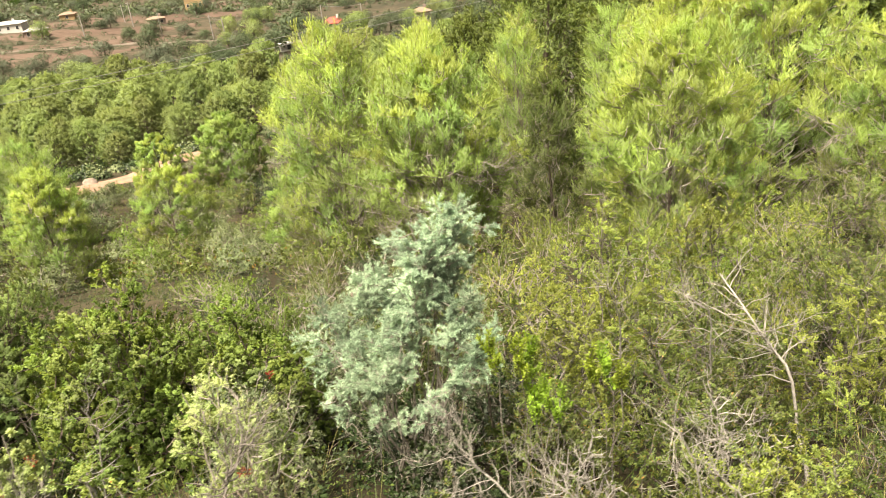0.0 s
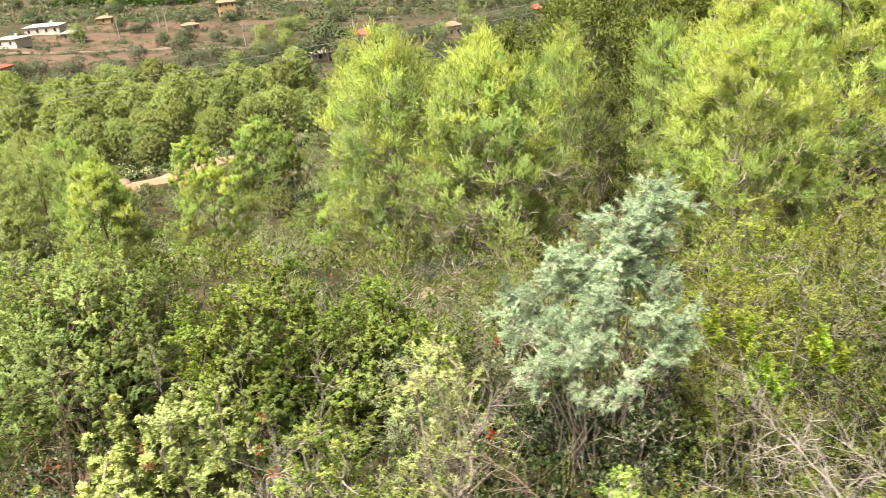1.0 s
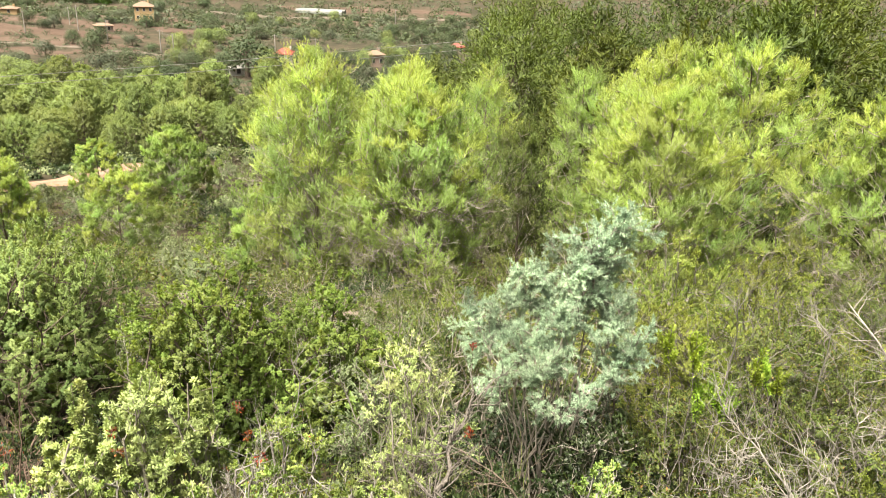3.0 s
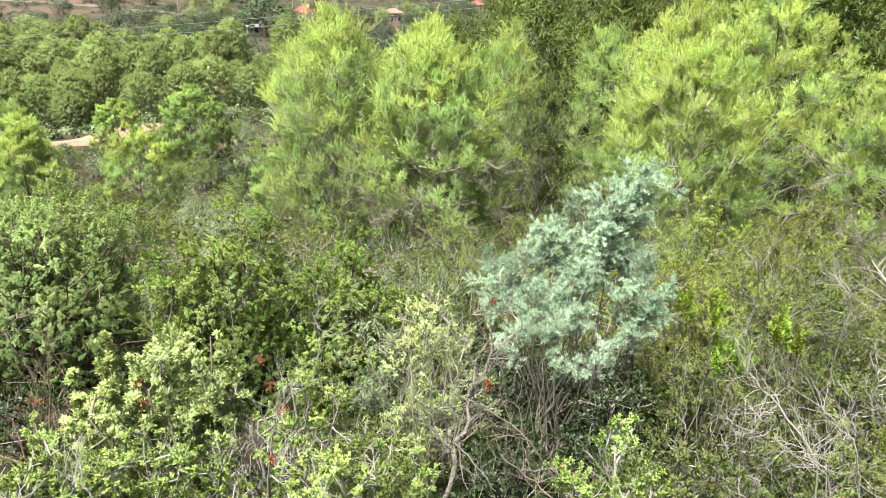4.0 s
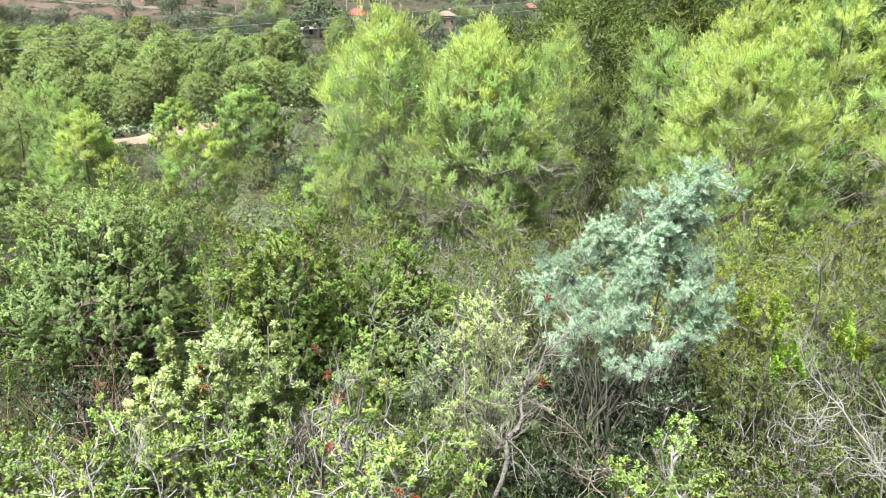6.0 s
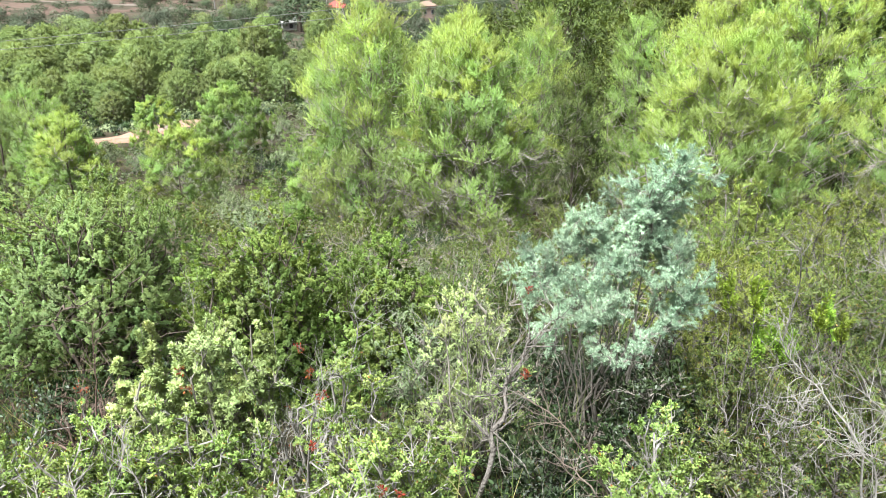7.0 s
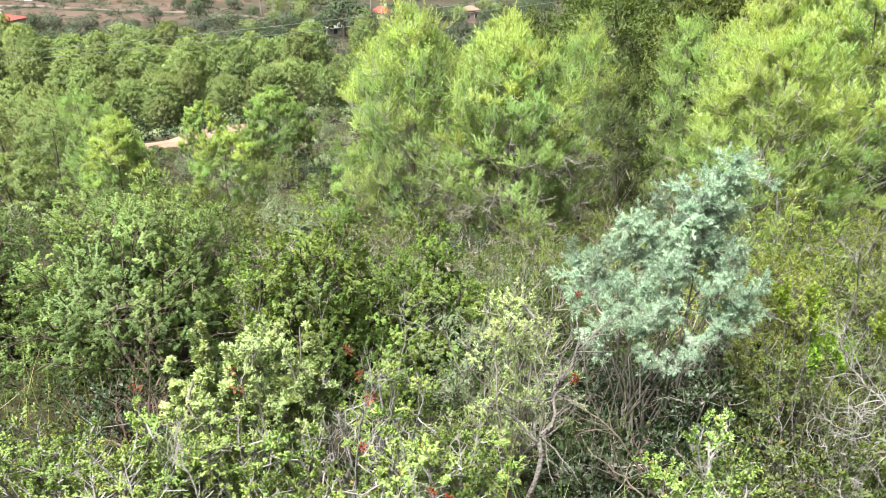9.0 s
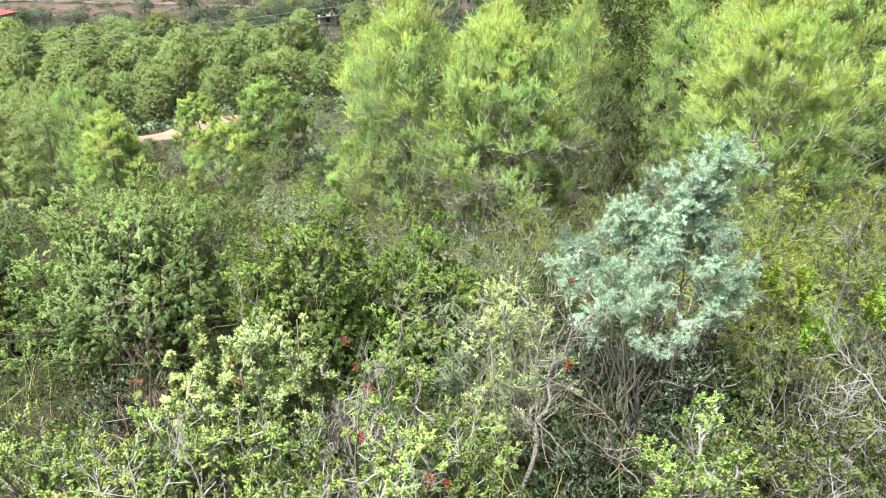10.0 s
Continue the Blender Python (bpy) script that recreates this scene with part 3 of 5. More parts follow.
# ---- pine wood across the slope ----
def forest():
    kinds = []
    LB = "rounded green pine in the dense pine wood"
    for i, (h, r) in enumerate([(6.4, 3.0), (5.6, 2.9), (7.2, 2.7)]):
        kinds.append(pine("pine_tree", -60 + 6 * i, 100, h, r, LB, 60 + i, 120, 5, 5, (14, 0.19, 0.04), NEEDLE_MID, base=0.12, group="pine wood", joined=True, sink=0.1, clump=0.066))
    for i, (h, r) in enumerate([(6.6, 3.1), (5.8, 3.0), (7.4, 2.8)]):
        kinds.append(pine("pine_tree", -60 + 6 * i, 120, h, r, LB, 70 + i, 96, 4, 5, (13, 0.23, 0.06), NEEDLE_MID, base=0.2, group="pine wood", joined=True, sink=0.1, clump=0.075))
    rg = np.random.default_rng(5)
    used = set()
    for y in np.arange(88, 150, 7.0):
        for x in np.arange(-120, 40, 4.4):
            xx, yy = x + rg.uniform(-2.3, 2.3), y + rg.uniform(-3.6, 3.6)
            edge = 90.5 + 0.3 * np.clip(xx + 42, -20, 18)
            if not (-0.58 * y - 14 < xx < 0.06 * y + 8 and yy > edge):
                continue
            j = int(rg.integers(0, 3)) + (0 if yy < edge + 11 else 3)
            m = Matrix.LocRotScale((xx, yy, float(ground_z(xx, yy)) - 0.1), Euler((0, 0, rg.uniform(0, 6.28))), None)
            if j not in used:
                used.add(j)
                kinds[j].matrix_basis = m
                continue
            o = copy_thing(kinds[j], m)
            q, tall = rg.uniform(0.72, 1.3), rg.uniform(0.9, 1.2)
            if abs(xx + 0.213 * yy) < 4.5:
                q, tall = min(q, 0.85 if yy < 122 else 0.6), 0.95
            o.scale = (q, q, q * tall)


forest()


# ---- shrubs ----
def shrub(name, x, y, h, r, label, category, seed, leaf=(0.02, 0.55), lobes=11, n1=9, n2=8, per=9, mat=None, wood=None, bare=0.0, group="", shape=4, rl=0.42, low=0.2, thin=0.0014, z=None, needles=None, thick=0.009, lift=0.25, turn=0.0, joined=False, rise=0.05, centres=None, firm=0.55, in0=0.45, fine=0.55, wob=0.12, skirt=0.0):
    global rng
    rng = np.random.default_rng(seed)
    root = thing(name, (x, y, float(ground_z(x, y)) - 0.03 if z is None else z), label, category, group)
    if centres is None:
        c, rad = crown_lobes(lobes, h, r, low, rl)
    else:
        c = np.array(centres, float)
        rad, c = c[:, 3] * 0.9, c[:, :3] - np.array(root.location)
    n = len(c)
    s = np.concatenate([rng.normal(0, r * 0.08, (n, 2)), np.zeros((n, 1))], 1)
    fol = (lambda P, o: needle_cards(P, o, per, *needles)) if needles else (lambda P, o: leaf_cards(P, o, per, leaf[0], leaf[1], 0.15 if joined else 0.4, 3 if joined else shape))
    plant(root, s, c, rad, thick * rng.uniform(0.7, 1.2, n), n1, n2, fol, mat, wood or TWIG, "branch", "leaves" if not needles else "needles", bare=np.where(c[:, 2] < skirt, 0.6, bare), thin=thin, lift=lift, joined=joined, rise=rise, fine=fine, firm=firm, in0=in0, wob=wob)
    return root


# the silver juniper
shrub("juniper", -0.48, 2.86, 1.6, 0.6, "silvery blue-green juniper with prickly needle sprays", "juniper", 101, lobes=0, n1=13, n2=12, per=80, mat=JUNIPER, wood=TWIG, needles=(0.0165, 0.0018, 66.0, 0.2), thick=0.006, thin=0.0013, lift=0.12, rise=0.02, firm=0.3, in0=0.72, bare=0.04, skirt=0.9,
      centres=[(-0.24, 2.82, 0.52, 0.15), (-0.34, 2.88, 0.45, 0.14), (-0.25, 2.84, 0.35, 0.15), (-0.41, 2.92, 0.33, 0.14), (-0.55, 2.97, 0.25, 0.14), (-0.51, 2.85, 0.21, 0.13), (-0.36, 2.75, 0.23, 0.14), (-0.20, 2.80, 0.18, 0.12), (-0.71, 2.95, 0.10, 0.14),
               (-0.82, 2.97, 0.05, 0.12), (-0.78, 2.80, -0.03, 0.15), (-0.60, 2.75, 0.02, 0.15), (-0.42, 2.68, 0.05, 0.14), (-0.20, 2.70, 0.02, 0.15), (-0.11, 2.66, 0.02, 0.14), (-0.56, 2.60, -0.07, 0.13), (-0.73, 2.60, -0.14, 0.10), (-0.24, 2.60, -0.12, 0.07), (-0.26, 3.00, 0.24, 0.13), (-0.19, 2.85, 0.46, 0.13), (-0.29, 2.86, 0.42, 0.14), (-0.58, 2.52, -0.2, 0.08), (-0.38, 2.52, -0.14, 0.08)])

# oaks behind the front row
shrub("holm_oak", -3.55, 4.2, 1.6, 1.1, "large grey-green holm oak bush with dense small leaves", "oak bush", 102, (0.0125, 0.44), 84, 9, 8, 66, OAK_GREY, BARK, shape=3, fine=0.1, firm=0.78, rl=0.25, low=0.34, thin=0.0016, thick=0.011, in0=0.3)
shrub("holm_oak", -4.95, 4.3, 1.55, 1.0, "grey-green holm oak bush beside a larger one", "oak bush", 103, (0.0125, 0.44), 58, 9, 8, 60, OAK_GREY, BARK, shape=3, fine=0.1, firm=0.78, in0=0.3, rl=0.27, low=0.2, thin=0.0016, thick=0.012)
shrub("mastic_bush", -2.22, 3.7, 1.4, 0.72, "dense bright green mastic bush with rounded clumps", "mastic bush", 104, (0.0132, 0.44), 60, 9, 8, 58, OAK_GREEN, BARK, shape=3, fine=0.1, firm=0.78, in0=0.3, rl=0.27, low=0.05, thin=0.0016, centres=None)
shrub("mastic_bush", -1.52, 3.75, 1.22, 0.7, "low dark green mastic bush beside grey twigs", "mastic bush", 105, (0.0132, 0.44), 44, 9, 8, 58, OAK_GREEN, BARK, shape=3, fine=0.1, firm=0.78, in0=0.3, rl=0.29, low=0.05)

shrub("heath_bush", -1.08, 3.9, 1.1, 0.42, "wiry grey heath bush with bare twigs", "heath bush", 106, (0.016, 0.4), 14, 9, 7, 15, GREYBUSH, rl=0.38, bare=0.18, thick=0.005)

# front row
FRONT = "shrubs at the near edge"
shrub("kermes_oak", -2.3, 1.5, 0.64, 0.42, "fresh light green kermes oak bush with grey twigs", "oak bush", 111, (0.0108, 0.52), 14, 9, 8, 36, KERMES, DEADWOOD, rl=0.36, bare=0.24, thin=0.002, thick=0.006, firm=0.7, group=FRONT)
shrub("kermes_oak", -1.78, 1.45, 0.58, 0.36, "light green kermes oak bush with fine pale twigs", "oak bush", 112, (0.0108, 0.52), 13, 9, 8, 36, KERMES, DEADWOOD, rl=0.36, bare=0.24, thin=0.002, thick=0.006, firm=0.7, group=FRONT)
shrub("kermes_oak", -1.38, 1.55, 0.72, 0.34, "light green kermes oak with a few reddened leaves", "oak bush", 113, (0.0108, 0.52), 13, 9, 8, 36, KERMES, DEADWOOD, rl=0.36, bare=0.24, thin=0.002, thick=0.006, firm=0.7, group=FRONT)
shrub("kermes_oak", -1.55, 2.15, 0.85, 0.30, "sparse kermes oak with upright leafy grey stems", "oak bush", 114, (0.0108, 0.52), 11, 8, 7, 36, KERMES, DEADWOOD, rl=0.36, bare=0.2, group=FRONT)
shrub("kermes_oak", -0.6, 1.5, 0.8, 0.26, "bushy light green kermes oak with pale twigs", "oak bush", 115, (0.0108, 0.52), 11, 8, 8, 36, KERMES, DEADWOOD, rl=0.38, group=FRONT)
shrub("kermes_oak", -1.98, 1.75, 0.70, 0.32, "light green kermes oak bush before paler leaves", "oak bush", 145, (0.0108, 0.52), 13, 9, 8, 36, KERMES, DEADWOOD, rl=0.36, bare=0.24, thin=0.002, thick=0.006, firm=0.7, group=FRONT)
for sd, x, y, top, wide in [(116, -2.31, 2.3, 0.10, 0.05), (216, -2.13, 2.32, 0.03, 0.06), (217, -2.0, 2.3, 0.06, 0.055), (218, -2.4, 2.28, -0.10, 0.05), (219, -1.9, 2.34, 0.02, 0.05), (220, -2.22, 2.26, -0.05, 0.06)]:
    col = [(x + 0.012 * math.sin(7 * k + sd), y + 0.012 * math.cos(5 * k + sd), top - 0.02 - 0.055 * k, wide * (0.5 + 0.13 * k)) for k in range(7)]
    shrub("buckthorn", x, y, 1.1, 0.1, "upright pale yellow-green buckthorn sprig", "buckthorn", sd, (0.0165, 0.26), 7, 8, 6, 26, PALE, bare=0.05, group=FRONT, lift=0.7, thick=0.0035, thin=0.0011, rise=0.15, centres=col, in0=0.7, firm=0.45)
shrub("buckthorn", -2.12, 2.3, 0.98, 0.24, "pale yellow-green buckthorn with narrow leaves", "buckthorn", 117, (0.0165, 0.26), 12, 8, 7, 30, PALE, rl=0.38, low=0.3, group=FRONT, lift=0.5)
shrub("buckthorn", -1.95, 2.28, 0.95, 0.18, "pale narrow-leaved buckthorn among grey stems", "buckthorn", 118, (0.0165, 0.26), 10, 8, 7, 30, PALE, rl=0.4, low=0.3, group=FRONT, lift=0.5, bare=0.15)
shrub("heath_bush", -1.12, 2.3, 1.2, 0.28, "wiry pale green broom-like bush with grey twigs", "heath bush", 119, (0.012, 0.24), 16, 9, 7, 30, PALE, TWIG, rl=0.4, bare=0.2, group=FRONT, lift=0.5, thick=0.005)
shrub("kermes_oak", -1.25, 1.85, 0.52, 0.24, "light green kermes oak beside a dead grey branch", "oak bush", 120, (0.0108, 0.52), 12, 9, 7, 34, KERMES, DEADWOOD, rl=0.38, bare=0.28, group=FRONT, thick=0.006, firm=0.7)
# leaves coloured near black to deepen the shaded gap beside the juniper
shrub("mastic_bush", -0.82, 2.1, 0.42, 0.34, "low bush by the juniper with shade put into its leaf colour", "mastic bush", 121, (0.02, 0.5), 12, 8, 7, 12, SHADE_DARKBUSH, rl=0.4, group=FRONT)
shrub("heath_bush", -0.35, 1.75, 0.66, 0.34, "olive heath bush with tangled pale twigs", "heath bush", 122, (0.0135, 0.38), 14, 9, 7, 28, OLIVE, GREYBRANCH, rl=0.38, bare=0.12, group=FRONT, thick=0.005)
shrub("heath_bush", 0.15, 1.75, 0.68, 0.38, "olive and grey heath bush with dead twigs", "heath bush", 123, (0.0135, 0.38), 14, 9, 7, 28, OLIVE, GREYBRANCH, rl=0.38, bare=0.13, group=FRONT, thick=0.005)
shrub("heath_bush", 0.75, 1.85, 0.72, 0.42, "yellow-green leafy heath bush with grey stems", "heath bush", 124, (0.0112, 0.3), 15, 9, 7, 50, YELLOWISH, GREYBRANCH, shape=3, rl=0.38, bare=0.11, group=FRONT, thick=0.005)
shrub("heath_bush", 1.45, 2.1, 0.75, 0.48, "olive heath bush with yellowing leaves", "heath bush", 125, (0.0112, 0.3), 15, 9, 7, 50, OLIVE, GREYBRANCH, shape=3, rl=0.38, bare=0.12, group=FRONT, thick=0.005)


def spurge(x, y, tips, label, seed):
    """Grey-green stems that end in dense tufts of narrow leaves, several tufts to a stem."""
    global rng
    rng = np.random.default_rng(seed)
    base = np.array([x, y, float(ground_z(x, y)) - 0.02])
    root = thing("spurge", tuple(base), label, "spurge", FRONT)
    for tip in tips:
        end = np.array(tip) - base
        A = limbs_to(rng.normal(0, 0.02, (1, 3)) * np.array([1, 1, 0]), end[None] - np.array([[0, 0, 0.05]]), rng.normal(0, 0.03, (1, 3)))
        B, ob = sprout(A, np.zeros(1, int), 14, 0.84, 1.0, 1.0, 0.075, 5, 0.1, 0.16, 0.75)
        wv, wf = tubes(A, np.linspace(1, 0.5, 7)[None] * 0.0026, 6)
        bv, bf = tubes(B, taper(len(B), 5, 0.0022, 0.0012), 4)
        stem = part("stem", raw_mesh("stem", np.concatenate([wv, bv]), np.concatenate([wf, bf + len(wv)]), [GREYBRANCH], True), root)
        V, F, of, k = leaf_cards(B, ob, 95, 0.0155, 0.26, 0.2)
        F, N = rounded(V, F, of, k, end[None], np.array([0.06]), 0.4)
        part("leaves", raw_mesh("leaves", V, F, [SPURGE], True, None, N), stem)


spurge(-0.03, 2.42, [(-0.10, 2.4, 0.19), (0.0, 2.4, 0.18), (0.04, 2.44, 0.13)], "vivid yellow-green spurge with upright leafy tufts", 126)
spurge(0.06, 2.36, [(0.08, 2.36, 0.01), (0.03, 2.38, -0.04), (0.12, 2.34, -0.03)], "vivid green spurge with broad leafy tufts", 127)
spurge(0.28, 2.42, [(0.23, 2.4, 0.12), (0.31, 2.42, 0.08), (0.37, 2.4, 0.03)], "yellow-green spurge with several leafy tufts", 107)
shrub("heath_bush", 0.35, 3.4, 1.25, 0.55, "yellowing olive bush with bare grey stems", "heath bush", 128, (0.0108, 0.3), 18, 9, 7, 62, YELLOWISH, GREYBRANCH, shape=3, rl=0.36, bare=0.13, thick=0.005)
shrub("heath_bush", 0.95, 3.2, 1.2, 0.6, "olive green bush with pale dead stems", "heath bush", 129, (0.0108, 0.3), 18, 9, 7, 62, OLIVE, GREYBRANCH, shape=3, rl=0.36, bare=0.12, thick=0.005)
shrub("heath_bush", 1.75, 3.4, 1.15, 0.65, "olive green bush with yellow leaf tips", "heath bush", 130, (0.0108, 0.3), 18, 9, 7, 62, YELLOWISH, GREYBRANCH, shape=3, rl=0.36, bare=0.09, thick=0.005)
shrub("heath_bush", 0.15, 2.75, 0.75, 0.4, "dull olive bush beside the juniper", "heath bush", 131, (0.0112, 0.3), 14, 9, 7, 50, OLIVE, GREYBRANCH, shape=3, rl=0.38, bare=0.11, thick=0.005)
shrub("heath_bush", 0.8, 2.6, 0.85, 0.42, "tangled olive bush with dead stems", "heath bush", 132, (0.0112, 0.3), 14, 9, 7, 50, OLIVE, GREYBRANCH, shape=3, rl=0.38, bare=0.13, thick=0.005)


shrub("kermes_oak", -2.75, 1.75, 0.66, 0.42, "light green kermes oak bush with pale twigs", "oak bush", 133, (0.0108, 0.52), 14, 9, 8, 36, KERMES, DEADWOOD, rl=0.36, bare=0.24, thin=0.002, thick=0.006, firm=0.7, group=FRONT)
shrub("kermes_oak", -1.95, 1.05, 0.40, 0.34, "low light green kermes oak at the hilltop edge", "oak bush", 134, (0.0108, 0.52), 12, 9, 8, 36, KERMES, DEADWOOD, rl=0.36, bare=0.24, thin=0.002, thick=0.006, firm=0.7, group=FRONT)
shrub("kermes_oak", -1.2, 1.05, 0.42, 0.34, "low light green kermes oak with fine twigs", "oak bush", 135, (0.0108, 0.52), 12, 9, 8, 36, KERMES, DEADWOOD, rl=0.36, bare=0.24, thin=0.002, thick=0.006, firm=0.7, group=FRONT)
shrub("heath_bush", -0.3, 1.15, 0.42, 0.34, "low olive heath bush with pale twigs", "heath bush", 136, (0.0135, 0.38), 12, 9, 7, 28, OLIVE, GREYBRANCH, rl=0.38, bare=0.07, group=FRONT, thick=0.005)
shrub("heath_bush", 0.5, 1.25, 0.45, 0.38, "low yellow-green heath bush with pale twigs", "heath bush", 137, (0.0135, 0.38), 12, 9, 7, 28, YELLOWISH, GREYBRANCH, rl=0.38, bare=0.12, group=FRONT, thick=0.005)
shrub("bare_bush", -2.62, 2.3, 0.70, 0.22, "leafless bush of reddish-grey twigs", "bare bush", 138, (0.015, 0.3), 8, 6, 5, 2, RED_LEAF, REDTWIG, bare=0.93, rl=0.45, group=FRONT, lift=0.5)
shrub("bare_bush", -1.72, 2.0, 0.62, 0.24, "leafless bush of bleached grey twigs", "bare bush", 139, (0.015, 0.3), 9, 8, 6, 2, RED_LEAF, DEADWOOD, bare=0.95, rl=0.45, group=FRONT, lift=0.3)

for x, y, h, r, sd, lb in [(-0.62, 1.45, 0.62, 0.16, 190, "leafless bush of bleached white twigs"), (-0.12, 1.75, 0.66, 0.24, 191, "tangled leafless bush of pale grey twigs"), (0.2, 2.3, 0.75, 0.2, 193, "leafless grey bush beside the juniper"), (-0.2, 1.95, 0.62, 0.2, 195, "tangle of bare pale twigs between olive shrubs"), (0.75, 2.4, 0.9, 0.25, 197, "leafless grey bush among olive leaves")]:
    shrub("bare_bush", x, y, h, r, lb, "bare bush", sd, (0.012, 0.4), 10, 8, 6, 16, OLIVE, DEADWOOD, bare=0.7, rl=0.55, group=FRONT, lift=0.05, thin=0.0013, wob=0.34, in0=0.4, thick=0.0045)

# filler bushes whose near-black leaves paint the shade under oak and juniper
shrub("mastic_bush", -2.95, 2.75, 0.42, 0.42, "low bush under the holm oak with leaves coloured as shade", "mastic bush", 160, (0.018, 0.5), 12, 8, 7, 16, SHADE_DARKBUSH, REDTWIG, rl=0.4, bare=0.2)
shrub("mastic_bush", -2.45, 2.9, 0.42, 0.36, "low bush beside the oak with leaves coloured as shade", "mastic bush", 161, (0.024, 0.5), 12, 8, 7, 12, SHADE_DARKBUSH, REDTWIG, rl=0.4, bare=0.2)
shrub("mastic_bush", -0.32, 2.4, 0.66, 0.34, "bush at the foot of the juniper with leaves coloured as shade", "mastic bush", 162, (0.02, 0.5), 12, 8, 7, 13, SHADE_DARKBUSH, rl=0.4, bare=0.1)
shrub("mastic_bush", -0.62, 3.35, 0.62, 0.42, "bush behind the juniper with shade put into its leaf colour", "mastic bush", 166, (0.022, 0.5), 13, 8, 7, 13, SHADE_DARKBUSH, rl=0.4, bare=0.1)
shrub("mastic_bush", -0.05, 3.5, 0.66, 0.45, "leafy bush behind the juniper coloured near black as shade", "mastic bush", 167, (0.022, 0.5), 13, 8, 7, 13, SHADE_DARKBUSH, rl=0.4, bare=0.1)
shrub("heath_bush", 1.35, 4.3, 1.8, 0.65, "tall yellow-green bush with bare grey stems", "heath bush", 168, (0.0108, 0.3), 20, 9, 7, 62, YELLOWISH, GREYBRANCH, shape=3, rl=0.36, bare=0.11, thick=0.005)
shrub("heath_bush", 2.2, 4.4, 1.75, 0.65, "tall olive bush with yellowing leaves", "heath bush", 169, (0.0108, 0.3), 20, 9, 7, 62, OLIVE, GREYBRANCH, shape=3, rl=0.36, bare=0.09, thick=0.005)
shrub("heath_bush", 0.75, 4.5, 1.75, 0.55, "yellowing bush between olive ones", "heath bush", 198, (0.0108, 0.3), 18, 9, 7, 62, YELLOWISH, GREYBRANCH, shape=3, rl=0.36, bare=0.09, thick=0.005)
shrub("buckthorn", -2.3, 2.15, 0.78, 0.2, "pale yellow-green buckthorn with narrow leaves beside red twigs", "buckthorn", 199, (0.0165, 0.26), 11, 8, 7, 30, PALE, rl=0.4, low=0.3, group=FRONT, lift=0.5)
shrub("kermes_oak", -2.25, 1.72, 0.70, 0.3, "light green kermes oak bush with tangled white twigs", "oak bush", 200, (0.0108, 0.52), 13, 9, 8, 36, KERMES, DEADWOOD, rl=0.36, bare=0.22, thin=0.0018, group=FRONT)
shrub("heath_bush", -1.25, 3.0, 0.95, 0.38, "grey wiry heath bush behind the front row", "heath bush", 165, (0.018, 0.35), 14, 8, 7, 15, GREYBUSH, rl=0.38, bare=0.12, thick=0.005)


